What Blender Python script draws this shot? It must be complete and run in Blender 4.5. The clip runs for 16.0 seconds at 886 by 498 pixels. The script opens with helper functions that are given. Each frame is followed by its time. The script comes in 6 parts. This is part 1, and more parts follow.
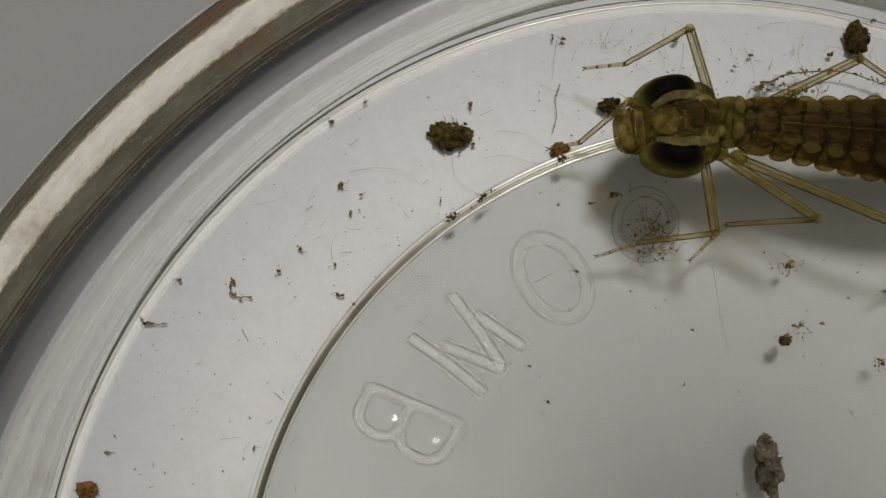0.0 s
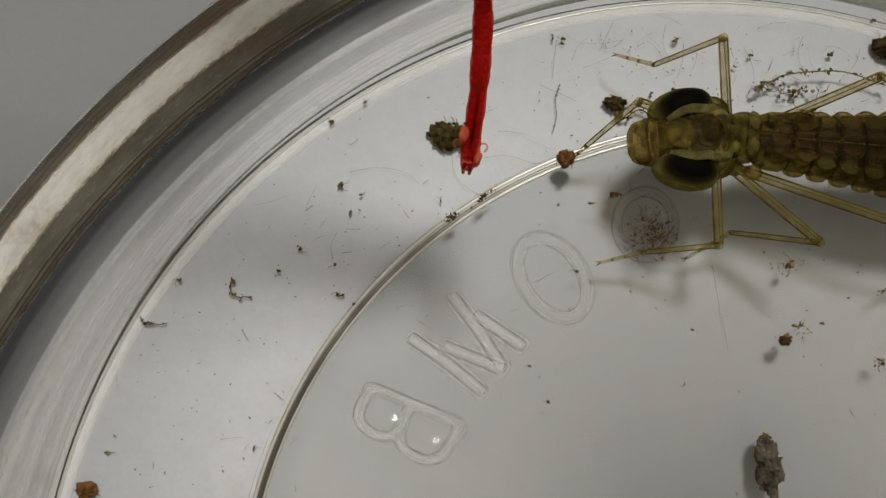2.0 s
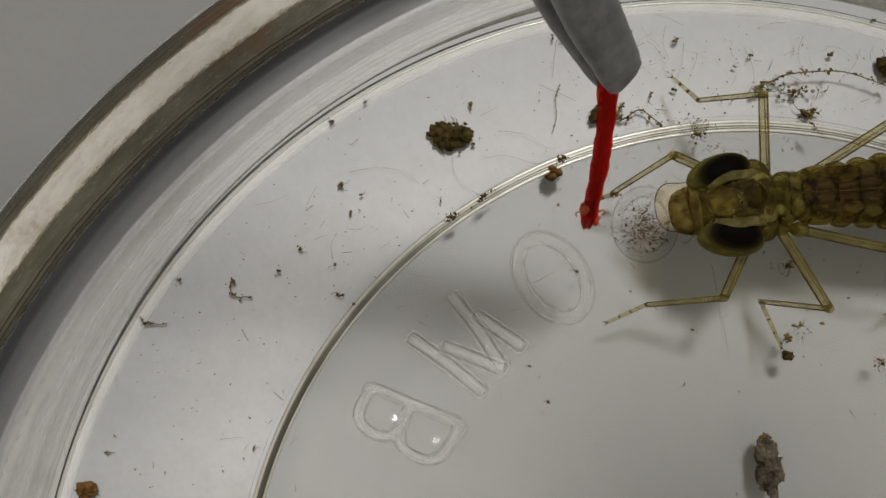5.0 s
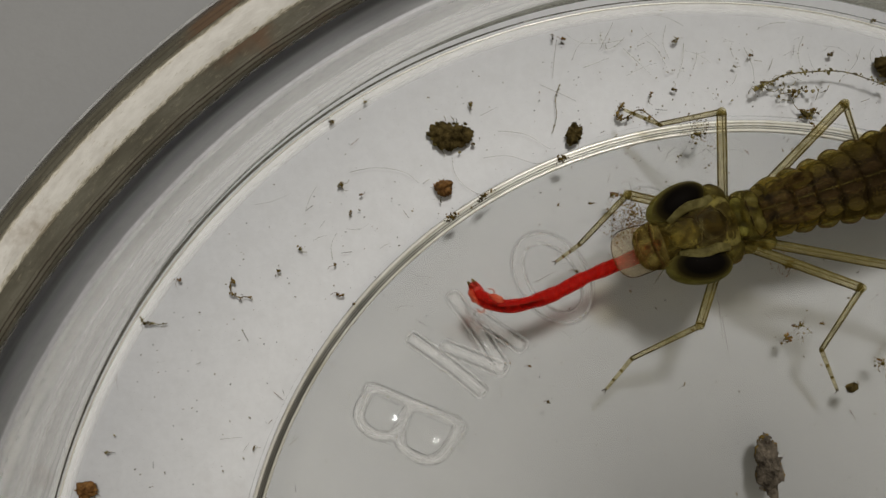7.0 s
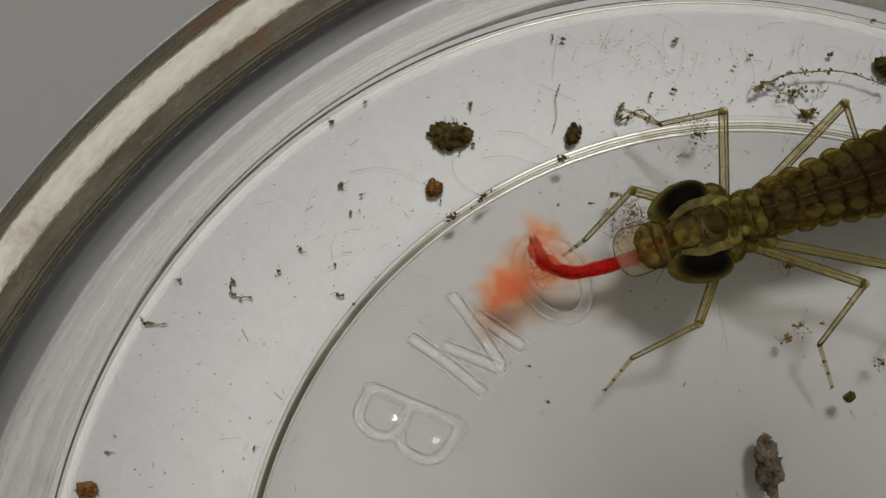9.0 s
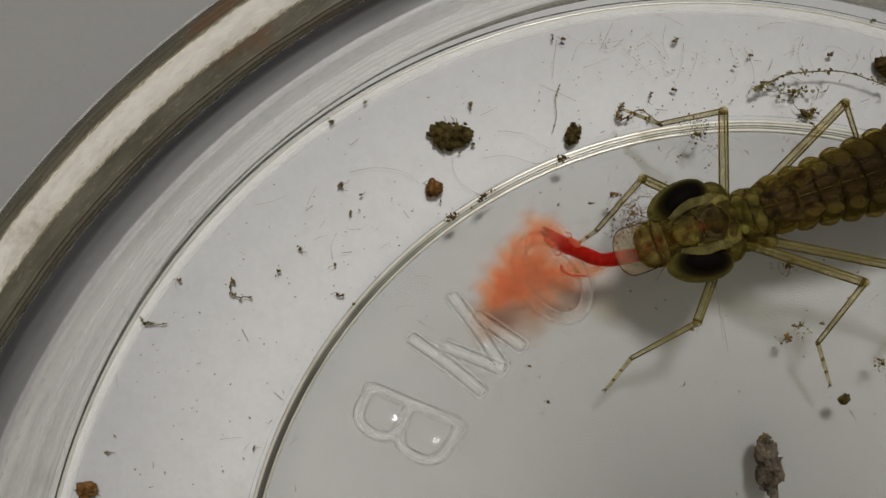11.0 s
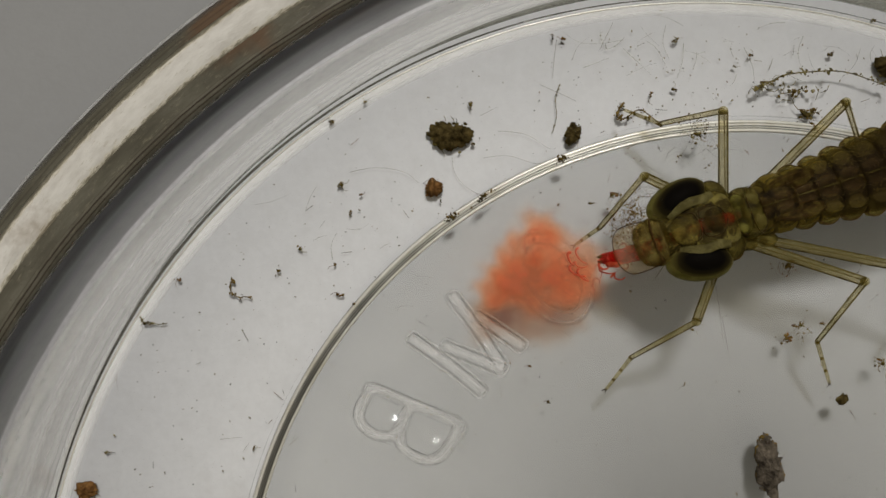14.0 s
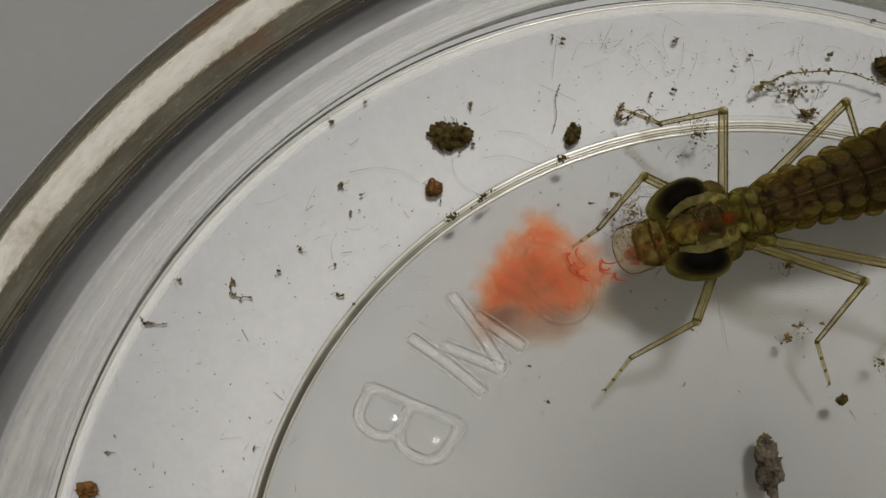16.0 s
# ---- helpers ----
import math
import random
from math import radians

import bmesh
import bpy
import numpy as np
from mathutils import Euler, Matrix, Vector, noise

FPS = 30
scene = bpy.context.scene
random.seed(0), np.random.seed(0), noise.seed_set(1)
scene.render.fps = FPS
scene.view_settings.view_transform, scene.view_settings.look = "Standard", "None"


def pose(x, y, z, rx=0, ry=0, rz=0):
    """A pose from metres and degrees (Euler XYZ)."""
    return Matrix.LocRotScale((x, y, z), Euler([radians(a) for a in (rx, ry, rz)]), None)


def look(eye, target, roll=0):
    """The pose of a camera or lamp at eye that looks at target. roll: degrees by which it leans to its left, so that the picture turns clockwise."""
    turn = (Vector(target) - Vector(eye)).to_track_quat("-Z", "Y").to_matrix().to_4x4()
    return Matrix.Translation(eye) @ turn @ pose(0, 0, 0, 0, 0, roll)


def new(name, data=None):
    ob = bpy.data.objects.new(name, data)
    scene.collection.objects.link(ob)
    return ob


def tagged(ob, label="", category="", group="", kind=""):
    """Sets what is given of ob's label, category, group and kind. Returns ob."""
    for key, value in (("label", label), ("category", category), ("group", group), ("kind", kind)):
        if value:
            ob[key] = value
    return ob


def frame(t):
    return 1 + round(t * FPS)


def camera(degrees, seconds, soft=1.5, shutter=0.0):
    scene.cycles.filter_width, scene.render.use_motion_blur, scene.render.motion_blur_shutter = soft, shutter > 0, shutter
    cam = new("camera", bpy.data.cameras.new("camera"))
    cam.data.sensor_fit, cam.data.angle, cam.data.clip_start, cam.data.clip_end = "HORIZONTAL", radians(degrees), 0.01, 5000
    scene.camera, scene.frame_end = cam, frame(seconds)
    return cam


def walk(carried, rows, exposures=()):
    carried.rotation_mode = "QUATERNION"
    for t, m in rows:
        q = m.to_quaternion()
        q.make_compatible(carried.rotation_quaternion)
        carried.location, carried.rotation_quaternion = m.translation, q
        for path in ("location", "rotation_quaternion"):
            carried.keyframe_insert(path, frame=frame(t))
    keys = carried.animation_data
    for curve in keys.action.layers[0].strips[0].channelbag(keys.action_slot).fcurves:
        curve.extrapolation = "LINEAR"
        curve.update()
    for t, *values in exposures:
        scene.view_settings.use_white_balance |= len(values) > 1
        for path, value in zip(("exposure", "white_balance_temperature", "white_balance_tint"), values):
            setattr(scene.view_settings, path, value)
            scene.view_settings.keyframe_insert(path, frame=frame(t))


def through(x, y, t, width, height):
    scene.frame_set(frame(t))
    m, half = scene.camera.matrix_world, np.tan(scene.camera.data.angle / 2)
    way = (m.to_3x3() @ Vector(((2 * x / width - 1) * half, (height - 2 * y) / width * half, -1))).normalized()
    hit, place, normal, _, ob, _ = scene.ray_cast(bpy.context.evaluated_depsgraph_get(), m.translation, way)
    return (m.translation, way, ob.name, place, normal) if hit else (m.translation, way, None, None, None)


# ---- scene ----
MM = 0.001          # everything below is given in millimetres

# ---- camera: hangs straight over the dish ----
cam = camera(58, 16.0, soft=1.45, shutter=0.4)
cam_pose = look((0, 0, 36.4 * MM), (0, 0, 0))
walk(cam, [(0.0, cam_pose), (16.0, cam_pose)])

# ---- light: one small lamp over the far side of the dish, dim room round it ----
world = bpy.data.worlds.new("room")
scene.world = world
world.use_nodes = True
tree = world.node_tree           # a dim room: pale ceiling, dark walls
sky_way, sky_z, sky_ramp = (tree.nodes.new("ShaderNode" + k) for k in ("TexCoord", "SeparateXYZ", "ValToRGB"))
tree.links.new(sky_way.outputs["Generated"], sky_z.inputs[0])
tree.links.new(sky_z.outputs[2], sky_ramp.inputs[0])
sky_ramp.color_ramp.elements[0].position, sky_ramp.color_ramp.elements[0].color = 0.05, (0.41, 0.385, 0.325, 1)
sky_ramp.color_ramp.elements[1].position, sky_ramp.color_ramp.elements[1].color = 0.95, (0.86, 0.80, 0.68, 1)
tree.links.new(sky_ramp.outputs[0], tree.nodes["Background"].inputs[0])
tree.nodes["Background"].inputs[1].default_value = 0.44
scene.cycles.transparent_max_bounces = 128
scene.cycles.caustics_refractive = scene.cycles.caustics_reflective = False
lamp_data = bpy.data.lights.new("desk_lamp", "AREA")
lamp_data.shape, lamp_data.size = "DISK", 0.057
lamp_data.energy = 0.0330
lamp_data.spread = radians(40)       # a desk lamp with a narrow hood
lamp_data.color = (1.0, 0.975, 0.945)
lamp = new("desk_lamp", lamp_data)
lamp.matrix_world = look((0.024, 0.165, 0.285), (-0.014, -0.034, 0.0))
scene.view_settings.exposure = 0.0


# ---- materials ----
class Nodes:
    """A material's node tree, with short ways to add and join nodes."""
    def __init__(self, name):
        self.mat = bpy.data.materials.new(name)
        self.mat.use_nodes = True
        self.tree = self.mat.node_tree
        self.tree.nodes.clear()
        self.out = self.add("ShaderNodeOutputMaterial")

    def add(self, kind, **values):
        n = self.tree.nodes.new(kind)
        for key, value in values.items():
            n.inputs[key.replace("_", " ")].default_value = value
        return n

    def join(self, a, b):
        self.tree.links.new(a, b)

    def coords(self):
        return self.add("ShaderNodeTexCoord").outputs["Object"]

    def noise(self, per_mm, detail=4.0, rough=0.6, vec=None, warp=0.0):
        n = self.add("ShaderNodeTexNoise", Scale=per_mm * 1000.0, Detail=detail, Roughness=rough, Distortion=warp)
        self.join(vec or self.coords(), n.inputs["Vector"])
        return n.outputs["Fac"]

    def ramp(self, fac, *stops):
        n = self.add("ShaderNodeValToRGB")
        while len(n.color_ramp.elements) < len(stops):
            n.color_ramp.elements.new(0.5)
        for e, (at, c) in zip(n.color_ramp.elements, stops):
            e.position = at
            e.color = (*c, 1) if isinstance(c, tuple) else (c, c, c, 1)
        self.join(fac, n.inputs[0])
        return n.outputs[0]

    def math(self, op, a, b=0.0):
        n = self.add("ShaderNodeMath")
        n.operation = op
        for i, v in enumerate((a, b)):
            if isinstance(v, (int, float)):
                n.inputs[i].default_value = v
            else:
                self.join(v, n.inputs[i])
        return n.outputs[0]

    def mix(self, fac, a, b, mode="MIX"):
        n = self.tree.nodes.new("ShaderNodeMix")
        n.data_type, n.blend_type = "RGBA", mode
        for i, v in ((0, fac), (6, a), (7, b)):
            if isinstance(v, (int, float)):
                n.inputs[i].default_value = v
            elif isinstance(v, tuple):
                n.inputs[i].default_value = (*v, 1)
            else:
                self.join(v, n.inputs[i])
        return n.outputs[2]

    def bump(self, height, strength, mm):
        n = self.add("ShaderNodeBump", Strength=strength, Distance=mm * MM)
        self.join(height, n.inputs["Height"])
        return n.outputs[0]

    def tinted(self, shader, cover, tint):
        """Lets light of one tint through where the shader does not cover."""
        t, mix = self.add("ShaderNodeBsdfTransparent"), self.add("ShaderNodeMixShader")
        t.inputs[0].default_value = (*tint, 1)
        if isinstance(cover, float):
            mix.inputs[0].default_value = cover
        else:
            self.join(cover, mix.inputs[0])
        self.join(t.outputs[0], mix.inputs[1])
        self.join(shader.outputs[0], mix.inputs[2])
        self.join(mix.outputs[0], self.out.inputs[0])

    def principled(self, colour, roughness=0.5, normal=None, **values):
        n = self.add("ShaderNodeBsdfPrincipled", **values)
        for key, v in (("Base Color", colour), ("Roughness", roughness)):
            if isinstance(v, tuple):
                n.inputs[key].default_value = (*v, 1)
            elif isinstance(v, float):
                n.inputs[key].default_value = v
            else:
                self.join(v, n.inputs[key])
        if normal:
            self.join(normal, n.inputs["Normal"])
        self.join(n.outputs[0], self.out.inputs[0])
        return n


def table_material(name, k, mottle=1.0):
    m = Nodes(name)
    big, fine = m.noise(0.04, 3), m.noise(3.0, 3)
    spots = m.noise(0.22, 5, 0.7)
    c = m.ramp(big, (0.3, (0.68 * k, 0.685 * k, 0.69 * k)), (0.7, (0.76 * k, 0.764 * k, 0.765 * k)))
    c = m.mix(m.ramp(fine, (0.35, 0.0), (0.72, 0.20 * mottle)), c, (0.58 * k, 0.58 * k, 0.585 * k))
    c = m.mix(m.ramp(spots, (0.62, 0.0), (0.78, 0.22 * mottle)), c, (0.44 * k, 0.41 * k, 0.37 * k))
    c = m.mix(m.ramp(m.noise(9.0, 3, 0.7), (0.66, 0.0), (0.76, 0.22 * mottle)), c, (0.40 * k, 0.37 * k, 0.31 * k))
    c = m.mix(m.ramp(m.noise(0.9, 4, 0.7), (0.36, 0.14 * mottle), (0.56, 0.0)), c, (0.52 * k, 0.515 * k, 0.50 * k))
    m.principled(c, 0.55, m.bump(fine, 0.2, 0.05))
    return m.mat


def glass_material(name, tint=(0.98, 0.98, 0.975), rough=0.0, ior=1.47, relief=0.0):
    m = Nodes(name)
    g = m.add("ShaderNodeBsdfGlass", Roughness=rough, IOR=ior)
    g.inputs[0].default_value = (*tint, 1)
    if relief:
        m.join(m.bump(m.noise(1.2, 3), relief, 0.06), g.inputs["Normal"])
    m.join(g.outputs[0], m.out.inputs[0])
    return m.mat


def clear_material(name, gloss_tint=(1, 1, 1), ior=1.33, relief=0.0):
    """A thin clear sheet: sees straight through, shines by Fresnel."""
    m = Nodes(name)
    t, g = m.add("ShaderNodeBsdfTransparent"), m.add("ShaderNodeBsdfGlossy", Roughness=0.02)
    f, mix = m.add("ShaderNodeFresnel", IOR=ior), m.add("ShaderNodeMixShader")
    if relief:
        b = m.bump(m.noise(0.3, 2), relief, 0.2)
        m.join(b, g.inputs["Normal"])
        m.join(b, f.inputs["Normal"])
    for a, b in ((f.outputs[0], 0), (t.outputs[0], 1), (g.outputs[0], 2)):
        m.join(a, mix.inputs[b])
    m.join(mix.outputs[0], m.out.inputs[0])
    return m.mat


def shell_material(name, dark, mid, pale, alpha=0.9, scale=1.6, low=0.35, high=0.66, gloss=0.045, through=(0.98, 0.86, 0.48), warm=(0.98, 1.0, 0.74)):
    """Chitin: mottled, glossy, a little see-through."""
    m = Nodes(name)
    dark, mid, pale = (tuple(a * b for a, b in zip(c, warm)) for c in (dark, mid, pale))
    n1, n2 = m.noise(scale, 4, 0.6, warp=0.6), m.noise(scale * 5, 3)
    c = m.ramp(n1, (low, dark), (0.5, mid), (high, pale))
    c = m.mix(m.ramp(n2, (0.55, 0.0), (0.75, 0.55)), c, dark)
    a = m.ramp(n1, (low, min(1.0, alpha + 0.06)), (high, alpha - 0.1))
    p = m.principled(c, 0.5, m.bump(n2, 0.5, 0.06))
    p.inputs["Specular IOR Level"].default_value = gloss
    m.tinted(p, a, through)
    return m.mat


def debris_material(name, dark, pale, per_mm=4.0, alpha=1.0):
    m = Nodes(name)
    n = m.noise(per_mm, 5, 0.7)
    p = m.principled(m.ramp(n, (0.35, dark), (0.68, pale)), 0.8, m.bump(n, 0.5, 0.08))
    p.inputs["Specular IOR Level"].default_value = 0.03
    p.inputs["Alpha"].default_value = alpha
    return m.mat


def round_coords(m):
    """Angle and radius (mm) about the dish axis, and a coordinate that runs along the rim."""
    sep = m.add("ShaderNodeSeparateXYZ")
    m.join(m.coords(), sep.inputs[0])
    turn = m.math("ARCTAN2", sep.outputs[1], sep.outputs[0])
    r = m.math("SQRT", m.math("ADD", m.math("MULTIPLY", sep.outputs[0], sep.outputs[0]), m.math("MULTIPLY", sep.outputs[1], sep.outputs[1])))

    def stretched(share, lean=0.0):
        way = m.add("ShaderNodeCombineXYZ")
        m.join(m.math("ADD", m.math("MULTIPLY", turn, 0.032 * share), m.math("MULTIPLY", r, lean)), way.inputs[0])
        m.join(r, way.inputs[1])
        m.join(sep.outputs[2], way.inputs[2])
        return way.outputs[0]
    return turn, m.math("MULTIPLY", r, 1000.0), stretched


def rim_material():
    """Grimy glass edge: reflected light coloured in as a pale streaked band, olive shoulders."""
    m = Nodes("rim_highlight")
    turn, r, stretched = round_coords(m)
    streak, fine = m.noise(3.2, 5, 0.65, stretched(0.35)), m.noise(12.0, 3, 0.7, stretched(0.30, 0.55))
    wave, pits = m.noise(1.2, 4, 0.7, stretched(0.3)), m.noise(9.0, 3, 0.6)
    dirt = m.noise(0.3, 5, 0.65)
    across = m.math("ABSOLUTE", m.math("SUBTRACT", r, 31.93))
    glare_edge = m.math("ADD", across, m.math("MULTIPLY", m.math("SUBTRACT", wave, 0.5), 0.12))
    glare_edge = m.math("ADD", glare_edge, m.math("MULTIPLY", m.math("SUBTRACT", fine, 0.5), 0.42))
    # pale tones of the reflection along the rim's crown
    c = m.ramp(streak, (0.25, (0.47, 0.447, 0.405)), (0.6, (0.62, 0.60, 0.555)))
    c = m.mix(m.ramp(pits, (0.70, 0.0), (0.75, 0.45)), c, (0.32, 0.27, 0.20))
    c = m.mix(m.ramp(glare_edge, (0.36, 0.0), (0.42, 0.35), (0.50, 0.55)), c, (0.60, 0.53, 0.34))
    c = m.mix(m.ramp(glare_edge, (0.41, 0.0), (0.49, 0.75), (0.60, 1.0)), c, (0.115, 0.102, 0.070))
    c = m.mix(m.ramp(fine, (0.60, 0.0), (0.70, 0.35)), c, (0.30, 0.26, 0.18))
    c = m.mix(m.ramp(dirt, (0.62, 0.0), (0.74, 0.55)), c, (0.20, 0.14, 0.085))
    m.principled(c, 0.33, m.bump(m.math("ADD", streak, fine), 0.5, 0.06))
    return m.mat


def dark_bevel_material(name, lines, contour=None):
    """Bevel whose dark reflected room is coloured in: streaks, thin brown lines, rusty scale."""
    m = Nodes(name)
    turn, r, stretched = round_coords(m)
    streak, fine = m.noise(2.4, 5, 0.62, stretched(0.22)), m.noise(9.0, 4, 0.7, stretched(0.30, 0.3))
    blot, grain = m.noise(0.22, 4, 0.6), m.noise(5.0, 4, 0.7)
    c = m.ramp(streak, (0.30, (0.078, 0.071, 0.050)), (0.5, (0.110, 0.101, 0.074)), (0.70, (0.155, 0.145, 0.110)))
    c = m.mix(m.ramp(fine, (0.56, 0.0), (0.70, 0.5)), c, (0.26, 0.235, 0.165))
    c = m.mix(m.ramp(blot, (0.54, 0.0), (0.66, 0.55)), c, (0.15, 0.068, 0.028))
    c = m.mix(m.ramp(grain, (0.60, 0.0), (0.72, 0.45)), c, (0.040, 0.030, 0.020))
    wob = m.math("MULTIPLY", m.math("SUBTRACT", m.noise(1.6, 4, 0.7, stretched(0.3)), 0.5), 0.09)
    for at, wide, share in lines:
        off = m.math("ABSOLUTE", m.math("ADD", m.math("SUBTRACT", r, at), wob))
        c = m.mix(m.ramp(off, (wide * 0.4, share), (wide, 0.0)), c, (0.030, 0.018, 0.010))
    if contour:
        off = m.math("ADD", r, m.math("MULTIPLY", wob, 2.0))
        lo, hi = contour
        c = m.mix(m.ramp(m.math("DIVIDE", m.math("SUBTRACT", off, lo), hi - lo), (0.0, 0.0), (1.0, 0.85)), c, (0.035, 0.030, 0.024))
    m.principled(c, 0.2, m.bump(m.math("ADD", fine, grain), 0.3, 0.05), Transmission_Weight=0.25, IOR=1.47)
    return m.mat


def back_material():
    """Back of the nymph: brown down the middle, rows of olive plates beside it, pale flanks, dark joints."""
    m = Nodes("back_chitin")
    sep = m.add("ShaderNodeSeparateXYZ")
    m.join(m.coords(), sep.inputs[0])
    n, f = m.noise(1.5, 4, 0.6, warp=0.8), m.noise(7.0, 4, 0.65)
    wob = m.math("MULTIPLY", m.math("SUBTRACT", n, 0.5), 0.75)
    x = m.math("ADD", m.math("MULTIPLY", sep.outputs[0], 1000.0), m.math("MULTIPLY", wob, 0.35))
    grown = m.math("MINIMUM", m.math("MAXIMUM", m.math("SUBTRACT", -1.9, x), 0.0), 4.5)
    half = m.math("ADD", 1.12, m.math("MULTIPLY", grown, 0.125))
    y = m.math("DIVIDE", m.math("MULTIPLY", m.math("ABSOLUTE", sep.outputs[1]), 1000.0), half)
    q = m.math("ADD", y, wob)
    c = m.ramp(q, (0.05, (0.069, 0.040, 0.014)), (0.28, (0.048, 0.029, 0.010)), (0.48, (0.059, 0.041, 0.011)), (0.72, (0.106, 0.079, 0.015)), (0.95, (0.215, 0.158, 0.028)))
    joint = m.math("FRACT", m.math("DIVIDE", m.math("SUBTRACT", x, -1.9), 0.95))
    u = m.math("DIVIDE", m.math("SUBTRACT", joint, 0.5), 0.43)
    u = m.math("MULTIPLY", u, u)
    for mid, wide, fill, share in ((0.66, 0.23, (0.088, 0.062, 0.016), 0.5), (0.20, 0.17, (0.063, 0.036, 0.012), 0.4)):
        v = m.math("DIVIDE", m.math("SUBTRACT", y, mid), wide)
        e = m.math("ADD", m.math("ADD", u, m.math("MULTIPLY", v, v)), m.math("MULTIPLY", wob, 0.8))
        c = m.mix(m.ramp(e, (0.15, share), (0.75, 0.0)), c, fill)
        c = m.mix(m.ramp(m.math("MULTIPLY", e, 0.5), (0.30, 0.0), (0.5, 0.62), (0.66, 0.4), (0.95, 0.0)), c, (0.012, 0.007, 0.002))
    c = m.mix(m.ramp(joint, (0.02, 0.8), (0.12, 0.0), (0.88, 0.0), (0.98, 0.7)), c, (0.011, 0.006, 0.002))
    near = m.math("DIVIDE", m.math("MINIMUM", joint, m.math("SUBTRACT", 1.0, joint)), 0.26)
    side = m.math("DIVIDE", m.math("SUBTRACT", y, 0.42), 0.22)
    spot = m.math("ADD", m.math("ADD", m.math("MULTIPLY", near, near), m.math("MULTIPLY", side, side)), m.math("MULTIPLY", wob, 1.2))
    c = m.mix(m.ramp(spot, (0.25, 0.88), (1.0, 0.0)), c, (0.008, 0.005, 0.002))
    c = m.mix(m.ramp(f, (0.52, 0.0), (0.70, 0.6)), c, (0.017, 0.010, 0.004))
    c = m.mix(m.ramp(m.noise(3.2, 4, 0.7, warp=1.5), (0.56, 0.0), (0.70, 0.6)), c, (0.179, 0.135, 0.030))
    c = m.mix(m.math("MULTIPLY", grown, 0.18), c, (0.015, 0.008, 0.001))
    c = m.mix(m.ramp(m.noise(11.0, 3), (0.60, 0.0), (0.75, 0.35)), c, (0.210, 0.160, 0.043))
    p = m.principled(c, 0.55, m.bump(f, 0.8, 0.08))
    p.inputs["Specular IOR Level"].default_value = 0.05
    thin = m.math("MULTIPLY", m.ramp(y, (0.10, 0.44), (0.28, 0.0)), m.ramp(m.math("MULTIPLY", sep.outputs[2], 1000.0), (0.3, 0.0), (0.5, 1.0)))
    m.tinted(p, m.math("SUBTRACT", m.ramp(y, (0.5, 0.92), (0.95, 0.68)), thin), (0.95, 0.82, 0.42))
    return m.mat


def head_material():
    """Head: pale along the eyes, dark crown, mottled olive between."""
    m = Nodes("head_pattern")
    sep = m.add("ShaderNodeSeparateXYZ")
    m.join(m.coords(), sep.inputs[0])
    n, f = m.noise(1.5, 4, 0.6, warp=0.8), m.noise(8.0, 3)
    wob = m.math("MULTIPLY", m.math("SUBTRACT", n, 0.5), 0.5)
    x = m.math("MULTIPLY", sep.outputs[0], 1000.0)
    y = m.math("ADD", m.math("MULTIPLY", m.math("ABSOLUTE", sep.outputs[1]), 1000.0), wob)
    c = m.ramp(n, (0.34, (0.021, 0.014, 0.004)), (0.50, (0.076, 0.056, 0.012)), (0.68, (0.210, 0.168, 0.037)))
    dx, dy = m.math("MULTIPLY", m.math("SUBTRACT", x, 1.75), 1.25), m.math("MULTIPLY", m.math("SUBTRACT", y, 0.38), 2.4)
    crown = m.math("ADD", m.math("MULTIPLY", dx, dx), m.math("MULTIPLY", dy, dy))
    c = m.mix(m.ramp(crown, (0.25, 0.80), (1.0, 0.0)), c, (0.023, 0.015, 0.005))
    rim = m.math("ABSOLUTE", m.math("SUBTRACT", y, 0.88))
    c = m.mix(m.ramp(rim, (0.05, 0.65), (0.20, 0.0)), c, (0.273, 0.235, 0.068))
    c = m.mix(m.ramp(f, (0.52, 0.0), (0.70, 0.7)), c, (0.013, 0.009, 0.003))
    c = m.mix(m.ramp(m.noise(3.4, 4, 0.7, warp=1.5), (0.58, 0.0), (0.70, 0.55)), c, (0.231, 0.185, 0.050))
    p = m.principled(c, 0.5, m.bump(f, 0.4, 0.08))
    p.inputs["Specular IOR Level"].default_value = 0.05
    thin = m.math("MULTIPLY", m.ramp(m.math("ABSOLUTE", m.math("MULTIPLY", sep.outputs[1], 1000.0)), (0.20, 0.30), (0.44, 0.0)), m.ramp(m.math("MULTIPLY", sep.outputs[2], 1000.0), (0.3, 0.0), (0.5, 1.0)))
    m.tinted(p, m.math("SUBTRACT", 0.77, thin), (0.96, 0.86, 0.50))
    return m.mat


def eye_material():
    """Compound eye: black, clearing to olive towards its margin."""
    m = Nodes("eye_dark")
    v = m.add("ShaderNodeVectorMath")
    v.operation = "MULTIPLY"
    m.join(m.coords(), v.inputs[0])
    v.inputs[1].default_value = (1 / 0.00130, 1 / 0.00074, 0)
    size = m.add("ShaderNodeVectorMath")
    size.operation = "LENGTH"
    m.join(v.outputs[0], size.inputs[0])
    q = m.math("ADD", size.outputs["Value"], m.math("MULTIPLY", m.math("SUBTRACT", m.noise(1.5, 3), 0.5), 0.10))
    c = m.ramp(q, (0.58, (0.0035, 0.0028, 0.002)), (0.78, (0.018, 0.014, 0.005)), (0.90, (0.075, 0.062, 0.016)), (1.0, (0.15, 0.13, 0.036)))
    p = m.principled(c, 0.6, m.bump(m.noise(14.0, 2), 0.15, 0.03))
    p.inputs["Specular IOR Level"].default_value = 0.02
    return m.mat


